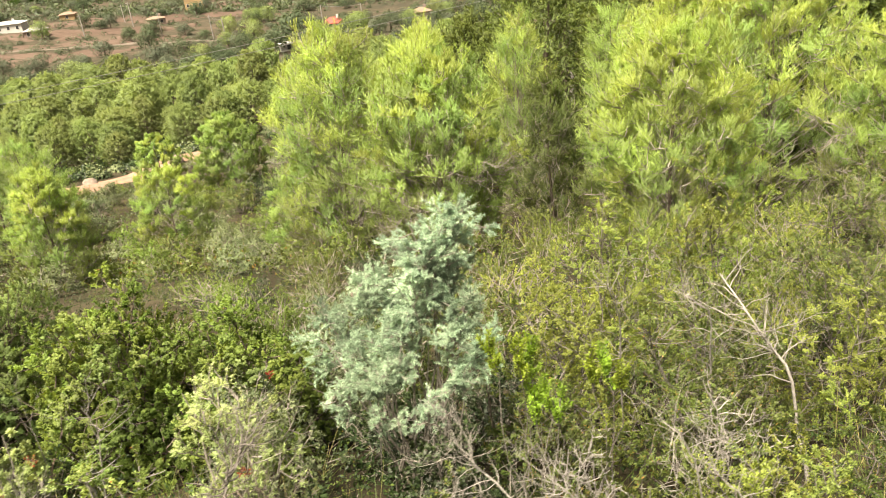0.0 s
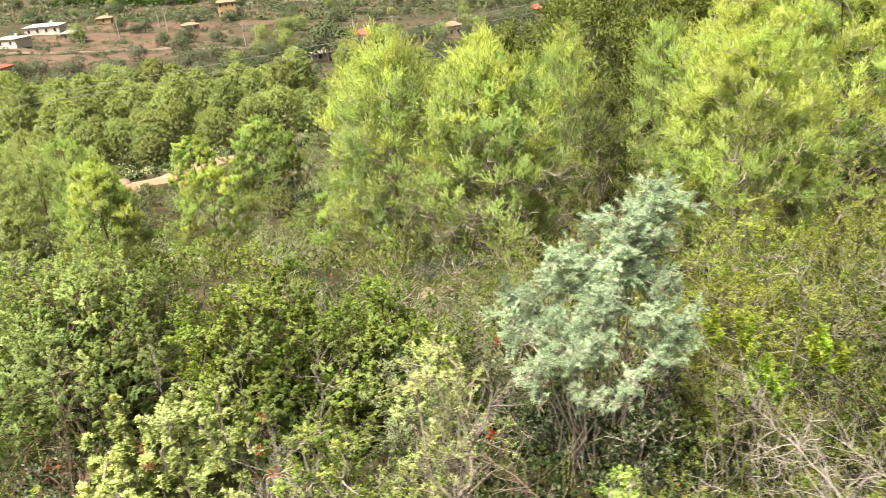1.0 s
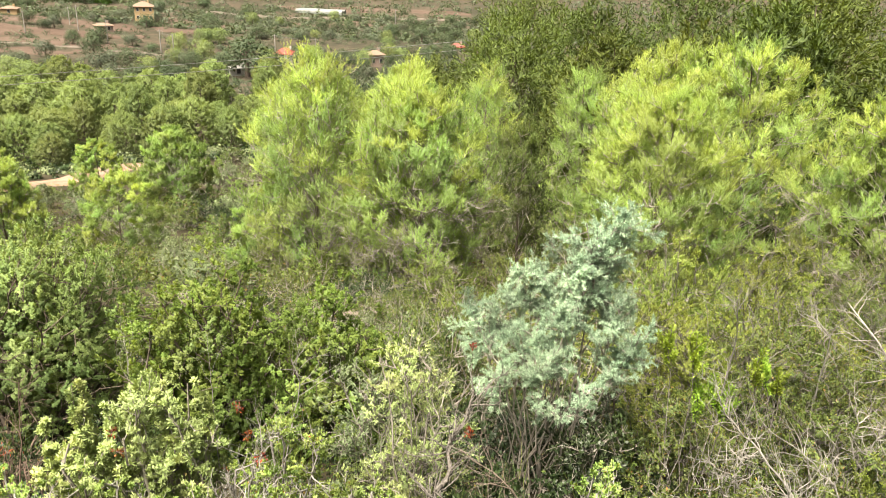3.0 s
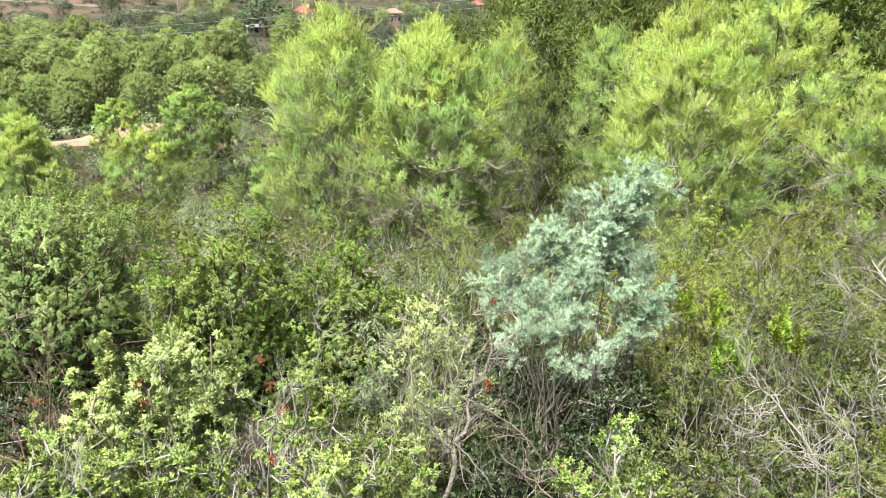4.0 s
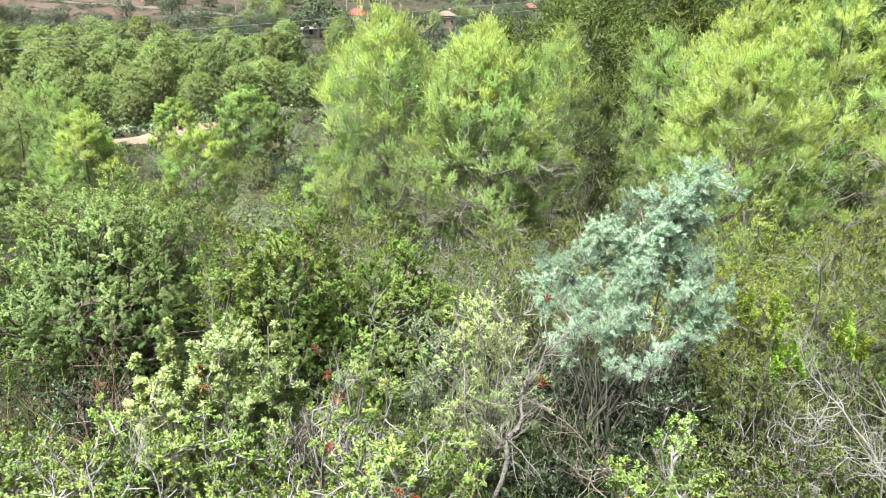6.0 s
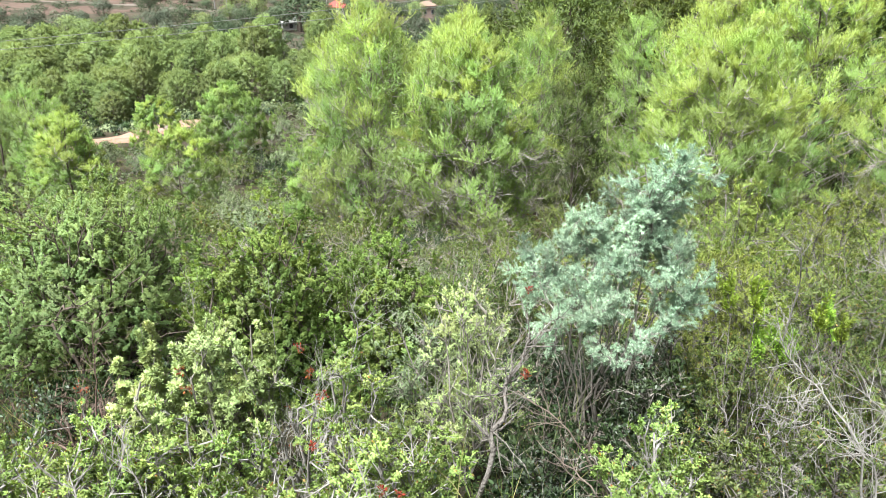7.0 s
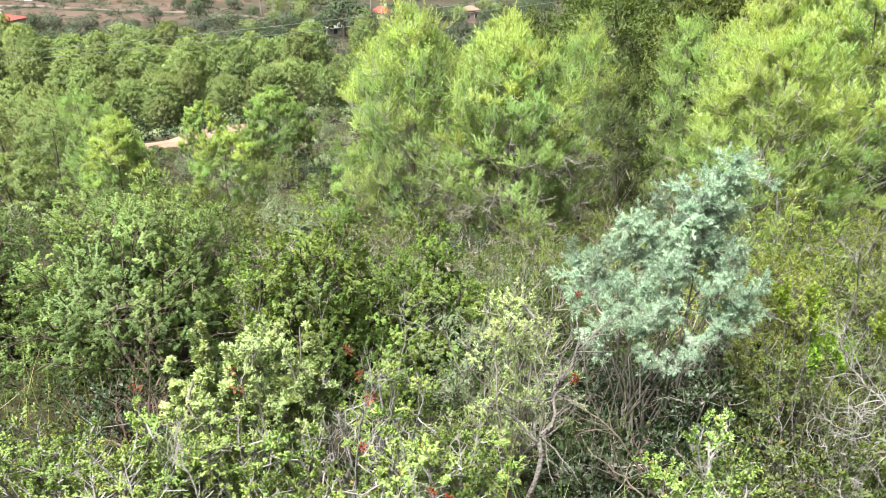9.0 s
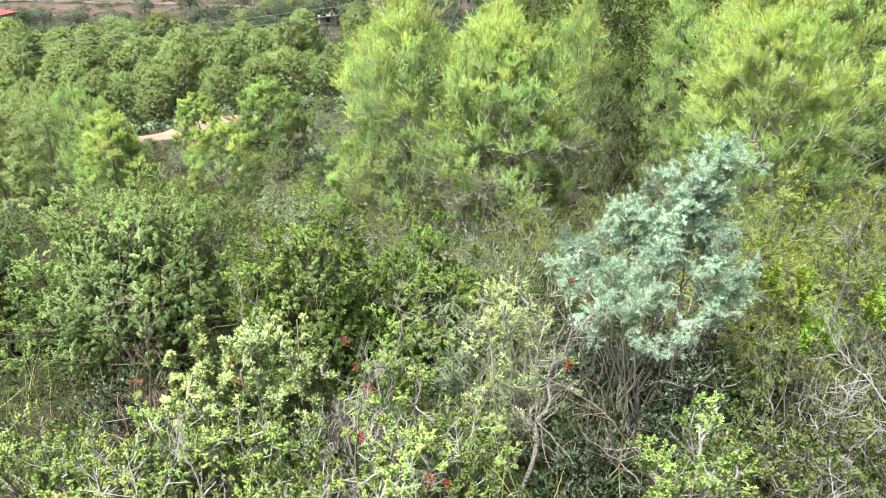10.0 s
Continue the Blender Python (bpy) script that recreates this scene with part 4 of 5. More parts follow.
# low bushes scattered over the slope
def scatter():
    SL = "low bushes on the slope"
    near = [
        shrub("low_bush", -1.4, 6.0, 0.75, 0.5, "low grey wiry bush on the slope", "bush", 140, (0.0145, 0.26), 12, 6, 5, 40, GREYBUSH, bare=0.1, wood=PINE_TWIG, group=SL, joined=True, thin=0.002),
        shrub("low_bush", -0.2, 5.6, 0.9, 0.55, "low olive green bush on the slope", "bush", 141, (0.0125, 0.4), 12, 6, 5, 48, OLIVE, wood=PINE_TWIG, group=SL, joined=True, thin=0.002),
        shrub("low_bush", 1.6, 5.4, 1.0, 0.6, "low dark green bush on the slope", "bush", 142, (0.0125, 0.4), 12, 6, 5, 48, OAK_GREEN, wood=PINE_TWIG, group=SL, joined=True, thin=0.002),
        shrub("low_bush", 2.6, 6.6, 0.95, 0.6, "low yellowing bush with bare twigs", "bush", 143, (0.0125, 0.36), 12, 6, 5, 48, YELLOWISH, bare=0.15, wood=PINE_TWIG, group=SL, joined=True, thin=0.002),
        # leaf colour near black, standing in for the shade below the pines
        shrub("low_bush", -2.9, 8.4, 0.8, 0.5, "low bush with grey twigs and shade-coloured leaves on the slope", "bush", 147, (0.0135, 0.36), 12, 7, 6, 26, SHADE_DARKBUSH, bare=0.35, wood=TWIG, group=SL, joined=True, thin=0.0026),
    ]
    far = [
        shrub("low_bush", -5.4, 15.0, 0.8, 0.6, "low grey bush farther down the slope", "bush", 144, (0.034, 0.35), 12, 6, 4, 18, GREYBUSH, wood=PINE_TWIG, group=SL, joined=True, thin=0.003),
        shrub("low_bush", -7.2, 15.4, 0.9, 0.65, "low olive bush farther down the slope", "bush", 145, (0.034, 0.4), 12, 6, 4, 18, OLIVE, wood=PINE_TWIG, group=SL, joined=True, thin=0.003),
        shrub("low_bush", -8.2, 19.6, 1.0, 0.7, "low dark bush farther down the slope", "bush", 146, (0.034, 0.4), 12, 6, 4, 18, OAK_GREEN, wood=PINE_TWIG, group=SL, joined=True, thin=0.003),
    ]
    rg = np.random.default_rng(9)
    for y in (4.5, 5.5, 6.7, 8.3, 10.2, 12.2):
        for x in np.arange(-0.62 * y - 1.5, 0.6 * y + 1.0, 1.2 if y < 7 else 1.75):
            xx, yy = x + rg.uniform(-0.35, 0.35), y + rg.uniform(-0.35, 0.35)
            right = xx > -0.6
            kind = rg.choice(4, p=[0.08, 0.36, 0.26, 0.3] if right else [0.06, 0.42, 0.48, 0.04])
            if abs(xx + 0.185 * yy + 0.05) < 0.45 and 8 < yy < 9.8:
                continue
            # left slope beyond 8 m takes the shade-coloured kind for green and yellowing ones
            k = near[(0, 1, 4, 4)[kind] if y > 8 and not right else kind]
            o = copy_thing(k, Matrix.LocRotScale((xx, yy, float(ground_z(xx, yy)) - 0.05), Euler((0, 0, rg.uniform(0, 6.28))), None))
            q = rg.uniform(0.8, 1.2) * (1.15 if right else 0.85) * (1.0 if y < 8 else 1.2 if right else 0.5 if xx < -0.2 * yy else 0.95)
            o.scale = (q, q, q * rg.uniform(0.8, 1.1))
    for y in np.concatenate([np.arange(14.5, 34, 2.6), np.arange(34, 98, 4.6)]):
        for x in np.arange(-0.6 * y - 2.5, -2.5 if y < 34 else -0.12 * y, 2.4 if y < 34 else 5.0):
            xx, yy = x + rg.uniform(-0.8, 0.8), y + rg.uniform(-0.8, 0.8)
            if rg.uniform() < 0.1 or (yy < 21 and -9 < xx < -3.4) or (50 < yy < 95 and abs(xx - np.interp(yy, [50, 60, 74, 84, 93], [-58, -37, -38.5, -36, -29])) < 4.5):
                continue
            k = far[rg.choice(3, p=[0.45, 0.3, 0.25])]
            o = copy_thing(k, Matrix.LocRotScale((xx, yy, float(ground_z(xx, yy)) - 0.05), Euler((0, 0, rg.uniform(0, 6.28))), None))
            q = rg.uniform(0.9, 1.4) * (1.3 if y < 34 else 1.0 if -0.6 < xx / yy < -0.36 and yy > 46 else 2.3)
            o.scale = (q, q, q * rg.uniform(0.75, 1.05))
    # near-black ones behind mastic, juniper and pine carry shade in their leaf colour
    for x, y, h, r, m, lb, sd in [(-2.9, 5.3, 0.7, 0.6, SHADE_DARKBUSH, "bush behind the mastic with leaves coloured as shade", 180), (-2.1, 5.1, 0.65, 0.55, SHADE_DARKBUSH, "bush behind the mastic coloured near black as shade", 181), (-1.5, 5.0, 0.65, 0.5, GREYBUSH, "grey dry bush behind the mastic", 182), (-2.5, 6.4, 0.85, 0.7, OLIVE, "olive leafy bush on the slope", 183), (-1.7, 6.2, 0.8, 0.6, OLIVE, "dull olive bush on the slope", 184), (-0.9, 5.2, 0.7, 0.5, SHADE_DARKBUSH, "bush behind the juniper with near-black shade-coloured leaves", 185), (-3.6, 6.8, 0.9, 0.7, OLIVE, "olive bush behind the holm oak", 186), (-2.0, 7.8, 0.9, 0.7, GREYBUSH, "grey wiry bush beside a boulder", 187), (-0.9, 7.6, 0.9, 0.7, OLIVE, "olive bush beside a boulder", 188), (-3.5, 9.4, 0.95, 0.75, OAK_GREEN, "green wiry bush between low shrubs", 170), (-2.4, 9.9, 0.9, 0.7, OLIVE, "olive wiry bush between low shrubs", 171), (-1.3, 9.5, 0.95, 0.7, OLIVE, "green bush before a broad pine", 172), (-0.4, 10.2, 0.9, 0.7, OLIVE, "olive bush before a broad pine", 173), (-4.6, 11.2, 1.0, 0.8, OAK_GREEN, "green dry bush on the slope", 174), (-3.0, 12.3, 1.0, 0.85, OLIVE, "dull olive bush below young pines", 175), (-1.6, 12.6, 0.9, 0.8, SHADE_DARKBUSH, "bush below a broad pine with leaves coloured as shade", 176), (-6.25, 21.0, 1.35, 1.2, GREYBUSH, "pale grey rounded bush in a clearing", 150), (-7.4, 22.0, 1.0, 1.0, GREYBUSH, "grey dry bush in a clearing", 151),
                                  (-13.2, 45, 2.2, 2.2, SHADE_DARKBUSH, "dark green bush among pines", 152), (-10.5, 41, 2.0, 1.8, SHADE_DARKBUSH, "dark bush beside a rounded pine", 153), (-12.0, 47.5, 2.4, 1.9, GREYBUSH, "grey leafless bush among dark ones", 154),
                                  (-17.5, 46, 2.0, 2.0, OAK_GREEN, "green bush below a rounded pine", 155), (-25.5, 50, 1.8, 2.0, GREYBUSH, "grey bush on the open slope", 156), (-9.0, 25.5, 1.4, 1.3, GREYBUSH, "grey bush below a young pine", 157)]:
        shrub("round_bush", x, y, h * (0.62 if 5.6 < y < 13 else 1.0), r, lb, "bush", sd, (0.018 * max(1.0, y / 11), 0.36), 16, 7, 5, 22, m, PINE_TWIG, joined=True, thin=0.003, thick=0.015, rl=0.36, low=0.05)


scatter()


# ---- undergrowth, grass, dead wood ----
def undergrowth():
    global rng
    rng = np.random.default_rng(300)
    # the two near-black sets paint gap shade over the lit earth
    for name, label, n, mat, leaf, per, y0, y1 in [("undergrowth", "low undergrowth and seedlings coloured as the shade between the shrubs", 4200, SHADE_DARKBUSH, 0.024, 8, 0.7, 5.2), ("undergrowth", "low olive undergrowth of wiry seedlings", 2200, OLIVE, 0.018, 8, 0.7, 5.2), ("undergrowth", "dull olive undergrowth on the slope below", 1500, OLIVE, 0.02, 14, 4.5, 15.0), ("undergrowth", "undergrowth on the slope below with leaves coloured as shade", 7000, SHADE_DARKBUSH, 0.022, 12, 4.5, 15.0), ("undergrowth", "dull olive undergrowth down the slope", 9000, OLIVE, 0.08, 8, 14.0, 60.0)]:
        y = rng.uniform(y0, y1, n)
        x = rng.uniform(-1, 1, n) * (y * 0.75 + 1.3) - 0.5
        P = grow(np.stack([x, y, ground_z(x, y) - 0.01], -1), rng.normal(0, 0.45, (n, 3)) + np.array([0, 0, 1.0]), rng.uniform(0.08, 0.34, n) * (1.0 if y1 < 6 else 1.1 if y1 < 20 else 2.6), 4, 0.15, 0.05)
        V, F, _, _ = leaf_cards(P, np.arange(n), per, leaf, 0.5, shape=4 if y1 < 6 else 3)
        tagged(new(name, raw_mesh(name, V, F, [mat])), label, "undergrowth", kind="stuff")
    n = 6000
    cy = rng.uniform(0.6, 6, n // 30)
    cx = rng.uniform(-1, 1, n // 30) * (cy * 0.75 + 1.3) - 0.5
    q = rng.integers(0, n // 30, n)
    x, y = cx[q] + rng.normal(0, 0.06, n), cy[q] + rng.normal(0, 0.06, n)
    P = grow(np.stack([x, y, ground_z(x, y) - 0.01], -1), rng.normal(0, 0.4, (n, 3)) + np.array([0, 0, 1.0]), rng.uniform(0.15, 0.5, n), 4, 0.1, -0.06)
    side = unit(np.cross(P[:, 1] - P[:, 0], rng.normal(size=(n, 3)))) * 0.0016
    V = np.stack([P[:, 0] + side, P[:, 0] - side, P[:, 1] + side, P[:, 1] - side, P[:, 2] + side * 0.7, P[:, 2] - side * 0.7, P[:, 3]], 1)
    F = (np.arange(n)[:, None, None] * 7 + np.array([[0, 1, 3], [0, 3, 2], [2, 3, 5], [2, 5, 4], [4, 5, 6]])).reshape(-1, 3)
    tagged(new("grass", raw_mesh("grass", V.reshape(-1, 3), F, [GRASS])), "dry and green grass blades between the shrubs", "grass", kind="stuff")


undergrowth()


def dead_branch(points, radius, seed, label, twigs=10, mat=None, twig_len=0.22):
    """A bare forked branch along points, with crooked side twigs."""
    global rng
    rng = np.random.default_rng(seed)
    radius *= 0.62
    base = np.array(points[0], float)
    root = thing("dead_branch", tuple(base), label, "dead branch", "dead branches")
    pts = np.array(points, float) - base
    t = np.linspace(0, len(pts) - 1, 14)
    A = np.stack([np.interp(t, np.arange(len(pts)), pts[:, i]) for i in range(3)], -1)[None]
    A[:, 1:-1] += rng.normal(0, radius * 0.7, (1, 12, 3))
    v, f = tubes(A, np.linspace(1, 0.3, 14)[None] * radius * rng.uniform(0.85, 1.2, (1, 14)), 8)
    stem = part("stem", raw_mesh("stem", v, f, [mat or DEADWOOD], True), root)
    B, ob = sprout(A, np.zeros(1, int), int(twigs * 1.5), 0.25, 1.0, 1.3, twig_len * 0.8, 6, 0.25, 0.08, 0.3)
    C, oc = sprout(B, np.arange(len(B)), 4, 0.3, 1.0, 1.2, twig_len * 0.4, 4, 0.25, 0.05, 0.2)
    for i in range(len(B)):
        v, f = tubes(B[i:i + 1], taper(1, 6, radius * 0.32, radius * 0.1), 5)
        v2, f2 = tubes(C[oc == i], taper((oc == i).sum(), 4, radius * 0.13, radius * 0.06), 3)
        part("twig", raw_mesh("twig", np.concatenate([v, v2]), np.concatenate([f, f2 + len(v)]), [mat or DEADWOOD], True), stem)
    return root


dead_branch([(-1.10, 1.82, -0.5), (-1.03, 1.8, -0.2), (-1.04, 1.82, -0.1), (-0.99, 1.86, -0.04), (-1.0, 1.92, 0.03), (-0.94, 1.95, 0.09), (-0.92, 1.97, 0.16)], 0.017, 401, "crooked bare grey branch rising among the shrubs", 18, GREYBRANCH)
dead_branch([(-0.55, 1.75, -0.45), (-0.70, 1.72, -0.18), (-0.82, 1.75, 0.0), (-0.95, 1.9, 0.02)], 0.008, 402, "tangle of bare brown branches in a dark gap", 14, BARK)
dead_branch([(-0.60, 1.65, -0.45), (-0.74, 1.6, -0.12), (-0.9, 1.72, -0.04)], 0.007, 403, "bare brown branches lying in a dark gap", 12, BARK)
dead_branch([(0.1, 1.55, -0.4), (-0.02, 1.55, 0.1), (-0.16, 1.6, 0.26), (-0.24, 1.66, 0.33)], 0.007, 404, "bleached dead branch with tangled twigs", 16)
dead_branch([(0.05, 1.4, -0.35), (-0.05, 1.42, 0.12), (-0.14, 1.45, 0.22)], 0.006, 405, "bleached dead branch with tangled white twigs", 16)
dead_branch([(0.3, 1.6, -0.45), (0.12, 1.6, 0.1), (0.0, 1.62, 0.22)], 0.006, 406, "grey dead branch with fine twigs", 14)
dead_branch([(1.15, 2.5, -0.75), (1.07, 2.6, -0.23), (0.94, 2.7, -0.02), (0.87, 2.88, 0.10)], 0.012, 407, "spreading dead branch with pale crooked twigs", 18, None, 0.3)
dead_branch([(0.55, 1.85, -0.5), (0.45, 1.82, 0.05), (0.38, 1.8, 0.22)], 0.007, 408, "thin pale dead branch with curved twigs", 10)
dead_branch([(0.62, 1.6, -0.4), (0.52, 1.6, 0.1), (0.40, 1.6, 0.25)], 0.006, 409, "thin pale dead branch among olive leaves", 10)
dead_branch([(-0.12, 2.95, -0.95), (-0.13, 2.9, -0.5), (-0.13, 2.9, -0.2)], 0.010, 410, "upright dark dead stem behind the shrubs", 5, BARK)
dead_branch([(-2.6, 2.25, -0.75), (-2.56, 2.3, -0.25), (-2.52, 2.3, 0.02)], 0.007, 411, "upright bare reddish twig in a dark gap", 10, REDTWIG)
dead_branch([(-2.16, 2.34, -0.65), (-2.15, 2.34, 0.0), (-2.14, 2.34, 0.12)], 0.003, 412, "thin bare grey stem above pale leaves", 8)
dead_branch([(-1.86, 2.4, -0.7), (-1.86, 2.38, -0.1), (-1.86, 2.38, 0.10)], 0.004, 413, "thin straight bare twig above pale leaves", 3)
dead_branch([(-1.62, 2.2, -0.6), (-1.54, 2.2, -0.1), (-1.50, 2.2, 0.08), (-1.53, 2.2, 0.18)], 0.006, 414, "crooked bare grey stem with forked twigs", 10)
dead_branch([(-1.68, 1.9, -0.5), (-1.62, 1.85, -0.05), (-1.56, 1.8, 0.1)], 0.006, 415, "grey dead stem with tangled twigs", 14)
dead_branch([(-1.95, 1.35, -0.35), (-2.0, 1.4, 0.08), (-2.06, 1.4, 0.16)], 0.005, 416, "pale forked twig among light green leaves", 10, None, 0.16)
dead_branch([(-1.40, 1.3, -0.35), (-1.38, 1.35, 0.05), (-1.42, 1.4, 0.18)], 0.005, 417, "pale forked twig among reddened leaves", 10, None, 0.16)
dead_branch([(-0.60, 1.3, -0.35), (-0.62, 1.35, 0.08), (-0.66, 1.38, 0.2)], 0.005, 418, "pale forked twig in a light green bush", 10, None, 0.16)
dead_branch([(-3.3, 3.6, -1.2), (-3.42, 3.55, -0.75), (-3.36, 3.55, -0.62), (-3.22, 3.5, -0.58)], 0.02, 419, "thick dark stem under the holm oak crown", 4, BARK)
dead_branch([(0.55, 3.3, -1.2), (0.5, 3.1, -0.2), (0.42, 3.0, 0.05)], 0.008, 420, "grey bare stem among yellowing leaves", 14)
dead_branch([(0.95, 3.1, -1.1), (0.85, 2.9, -0.1), (0.7, 2.85, 0.06)], 0.008, 421, "grey bare stem with pale twigs", 14)


def red_tuft(x, y, z, size, seed):
    """A handful of dead, rust-red leaves caught in the twigs."""
    global rng
    rng = np.random.default_rng(seed)
    root = thing("dead_leaf_cluster", (x, y, z), "cluster of dead rust-red leaves caught in twigs", "dead leaves", "red leaf clusters")
    P = grow(np.zeros((9, 3)), rng.normal(size=(9, 3)), np.full(9, size * 0.7), 4, 0.2, 0.0)
    V, F, _, _ = leaf_cards(P, np.arange(9), 3, 0.012, 0.4)
    part("leaves", raw_mesh("leaves", V, F, [RED_LEAF]), root)
    v, f = tubes(P, taper(9, 4, 0.0012, 0.0006), 3)
    part("twig", raw_mesh("twig", v, f, [REDTWIG], True), root)


for i, (x, y, z, r) in enumerate([(-0.93, 1.93, 0.07, 0.018), (-0.92, 1.94, 0.05, 0.014), (-0.89, 2.28, 0.19, 0.016), (-1.56, 1.75, 0.10, 0.03), (-1.6, 1.78, 0.16, 0.02), (-2.08, 2.0, -0.06, 0.035), (-2.1, 2.02, 0.0, 0.025), (-2.56, 2.2, -0.2, 0.04), (-1.54, 1.45, 0.15, 0.014), (-1.34, 1.32, 0.12, 0.016), (-1.30, 1.33, 0.1, 0.014), (-1.7, 2.1, 0.05, 0.025)]):
    red_tuft(x, y, z, r, 430 + i)


def stone(x, y, r, seed, slim=1.0):
    global rng
    rng = np.random.default_rng(seed)
    bm = bmesh.new()
    bmesh.ops.create_icosphere(bm, subdivisions=3, radius=r)
    for v in bm.verts:
        v.co *= 1 + 0.35 * noise.noise(v.co / r * 0.9 + Vector((seed, 0, 0))) + 0.1 * noise.noise(v.co / r * 3)
        v.co = Vector((v.co.x * slim, v.co.y * slim, v.co.z * 0.7))
    me = bpy.data.meshes.new("stone")
    bm.to_mesh(me)
    bm.free()
    me.materials.append(STONE)
    ob = new("stone", me)
    ob.location = (x, y, float(ground_z(x, y)) + r * 0.45)
    tagged(ob, "pale pinkish limestone boulder between low bushes", "stone", "boulders")


stone(-1.85, 9.75, 0.155, 9, 0.95)
for i, (x, y, r) in enumerate([(-41, 79, 0.8), (-36, 83, 0.6), (-33, 84, 0.9), (-45, 77, 0.5)]):
    stone(x, y, r, i)


# ---- the valley: fields, houses, trees, poles ----
def box(bm, x0, x1, y0, y1, z0, z1):
    vs = [bm.verts.new((x, y, z)) for z in (z0, z1) for x, y in ((x0, y0), (x1, y0), (x1, y1), (x0, y1))]
    for q in ((3, 2, 1, 0), (4, 5, 6, 7), (0, 1, 5, 4), (1, 2, 6, 5), (2, 3, 7, 6), (3, 0, 4, 7)):
        bm.faces.new([vs[i] for i in q])


def bm_mesh(name, bm, mat):
    me = bpy.data.meshes.new(name)
    bm.to_mesh(me)
    bm.free()
    me.materials.append(mat)
    return me


def house(x, y, w, d, h, rise, turn, wall, roofmat, label, storeys=1, windows=3, hip=True):
    z = float(ground_z(x, y)) - 0.3
    root = thing("house", (x, y, z), label, "house", turn=radians(turn))
    bm = bmesh.new()
    box(bm, -w / 2, w / 2, -d / 2, d / 2, 0, h)
    part("wall", bm_mesh("wall", bm, wall), root)
    bm = bmesh.new()
    e = 0.45
    c = [bm.verts.new((sx * (w / 2 + e), sy * (d / 2 + e), h)) for sx, sy in ((-1, -1), (1, -1), (1, 1), (-1, 1))]
    lo = [bm.verts.new((v.co.x, v.co.y, h - 0.18)) for v in c]
    k = (w / 2 - d / 2 * 0.8) if hip else w / 2 + e
    r = [bm.verts.new((-k, 0, h + rise)), bm.verts.new((k, 0, h + rise))]
    for q in ((c[0], c[1], r[1], r[0]), (c[2], c[3], r[0], r[1]), (c[1], c[2], r[1]), (c[3], c[0], r[0]), tuple(lo)):
        bm.faces.new(q)
    for i in range(4):
        bm.faces.new((lo[i], lo[(i + 1) % 4], c[(i + 1) % 4], c[i]))
    roof = part("roof", bm_mesh("roof", bm, roofmat), root)
    bm = bmesh.new()
    box(bm, w * 0.2, w * 0.2 + 0.7, -0.35, 0.35, h + rise * 0.3, h + rise + 0.7)
    part("chimney", bm_mesh("chimney", bm, wall), roof)
    for s_ in range(storeys):
        for i in range(windows):
            cx = -w / 2 + w * (i + 0.5) / windows
            zz = h / storeys * (s_ + 0.42)
            bm = bmesh.new()
            box(bm, cx - 0.55, cx + 0.55, -d / 2 - 0.06, -d / 2 + 0.1, zz - 0.1, zz + 1.25)
            win = part("window", bm_mesh("window", bm, PLASTER_W), root)
            bm = bmesh.new()
            box(bm, cx - 0.45, cx + 0.45, -d / 2 - 0.08, -d / 2 - 0.05, zz, zz + 1.15)
            part("pane", bm_mesh("pane", bm, GLASS_DARK), win)
    return root


house(-110, 345, 7.6, 7.5, 6.2, 1.8, 18, PLASTER_Y, TILE_PALE, "ochre two-storey house with faded tiled roof", 2, 3)
house(-40.4, 271, 6.6, 6.0, 2.3, 1.7, -12, PLASTER_W, TILE, "low white house with bright red tiled roof", 1, 3)
house(-9.5, 250, 5.0, 4.5, 4.2, 1.2, 25, PLASTER_P, TILE_PALE, "pinkish house with a chimney half hidden by trees", 1, 2)
house(20.3, 300, 5.0, 4.5, 2.4, 1.2, 5, PLASTER_P, TILE, "house with orange tiled roof behind pines", 2, 2)
house(-114.5, 172, 10.5, 8.0, 6.0, 1.4, -8, PLASTER_W, TILE, "white house with red tiled roof beside the pine wood", 2, 3)
house(-168, 300, 13, 7.0, 3.6, 0.8, 8, PLASTER_W, PLASTER_W, "long white house with flat pale roof", 1, 4)
house(-159, 262, 9, 7.0, 3.4, 0.7, -15, PLASTER_W, CONCRETE, "grey and white low building behind bushes", 1, 2)
house(-150, 285, 7, 5.0, 3.0, 0.9, 10, PLASTER_P, CONCRETE, "small pinkish shed on a terrace", 1, 2)
house(-158, 330, 6, 5.0, 2.8, 0.9, 10, PLASTER_Y, TILE_PALE, "small ochre shed among trees", 1, 1)
house(-43.6, 206, 4.2, 3.0, 2.7, 0.3, 20, PLASTER_W, PLASTER_W, "small white hut at the edge of the wood", 1, 1, False)
house(-113, 305, 6, 5.0, 2.8, 0.8, 30, PLASTER_P, TILE_PALE, "small pinkish house on a terrace", 1, 2)

for i, (ln, wd) in enumerate([([(-150, 205), (-118, 226), (-92, 238)], [12, 18, 8]), ([(-170, 245), (-130, 258), (-95, 266), (-70, 268)], [10, 16, 14, 6]), ([(-190, 278), (-135, 288), (-95, 295)], [10, 16, 9]), ([(-180, 310), (-140, 318), (-90, 322), (-60, 318)], [8, 14, 12, 6]), ([(-130, 350), (-90, 352), (-70, 350)], [8, 14, 8]), ([(-60, 385), (-20, 395), (10, 390)], [8, 12, 6]), ([(-70, 460), (-20, 480), (40, 470)], [10, 22, 10])]):
    strip("terrace", "reddish ploughed terrace in the valley", "field", ln, [w * 1.5 for w in wd], TERRACE, 0.25, 0.3, 40)
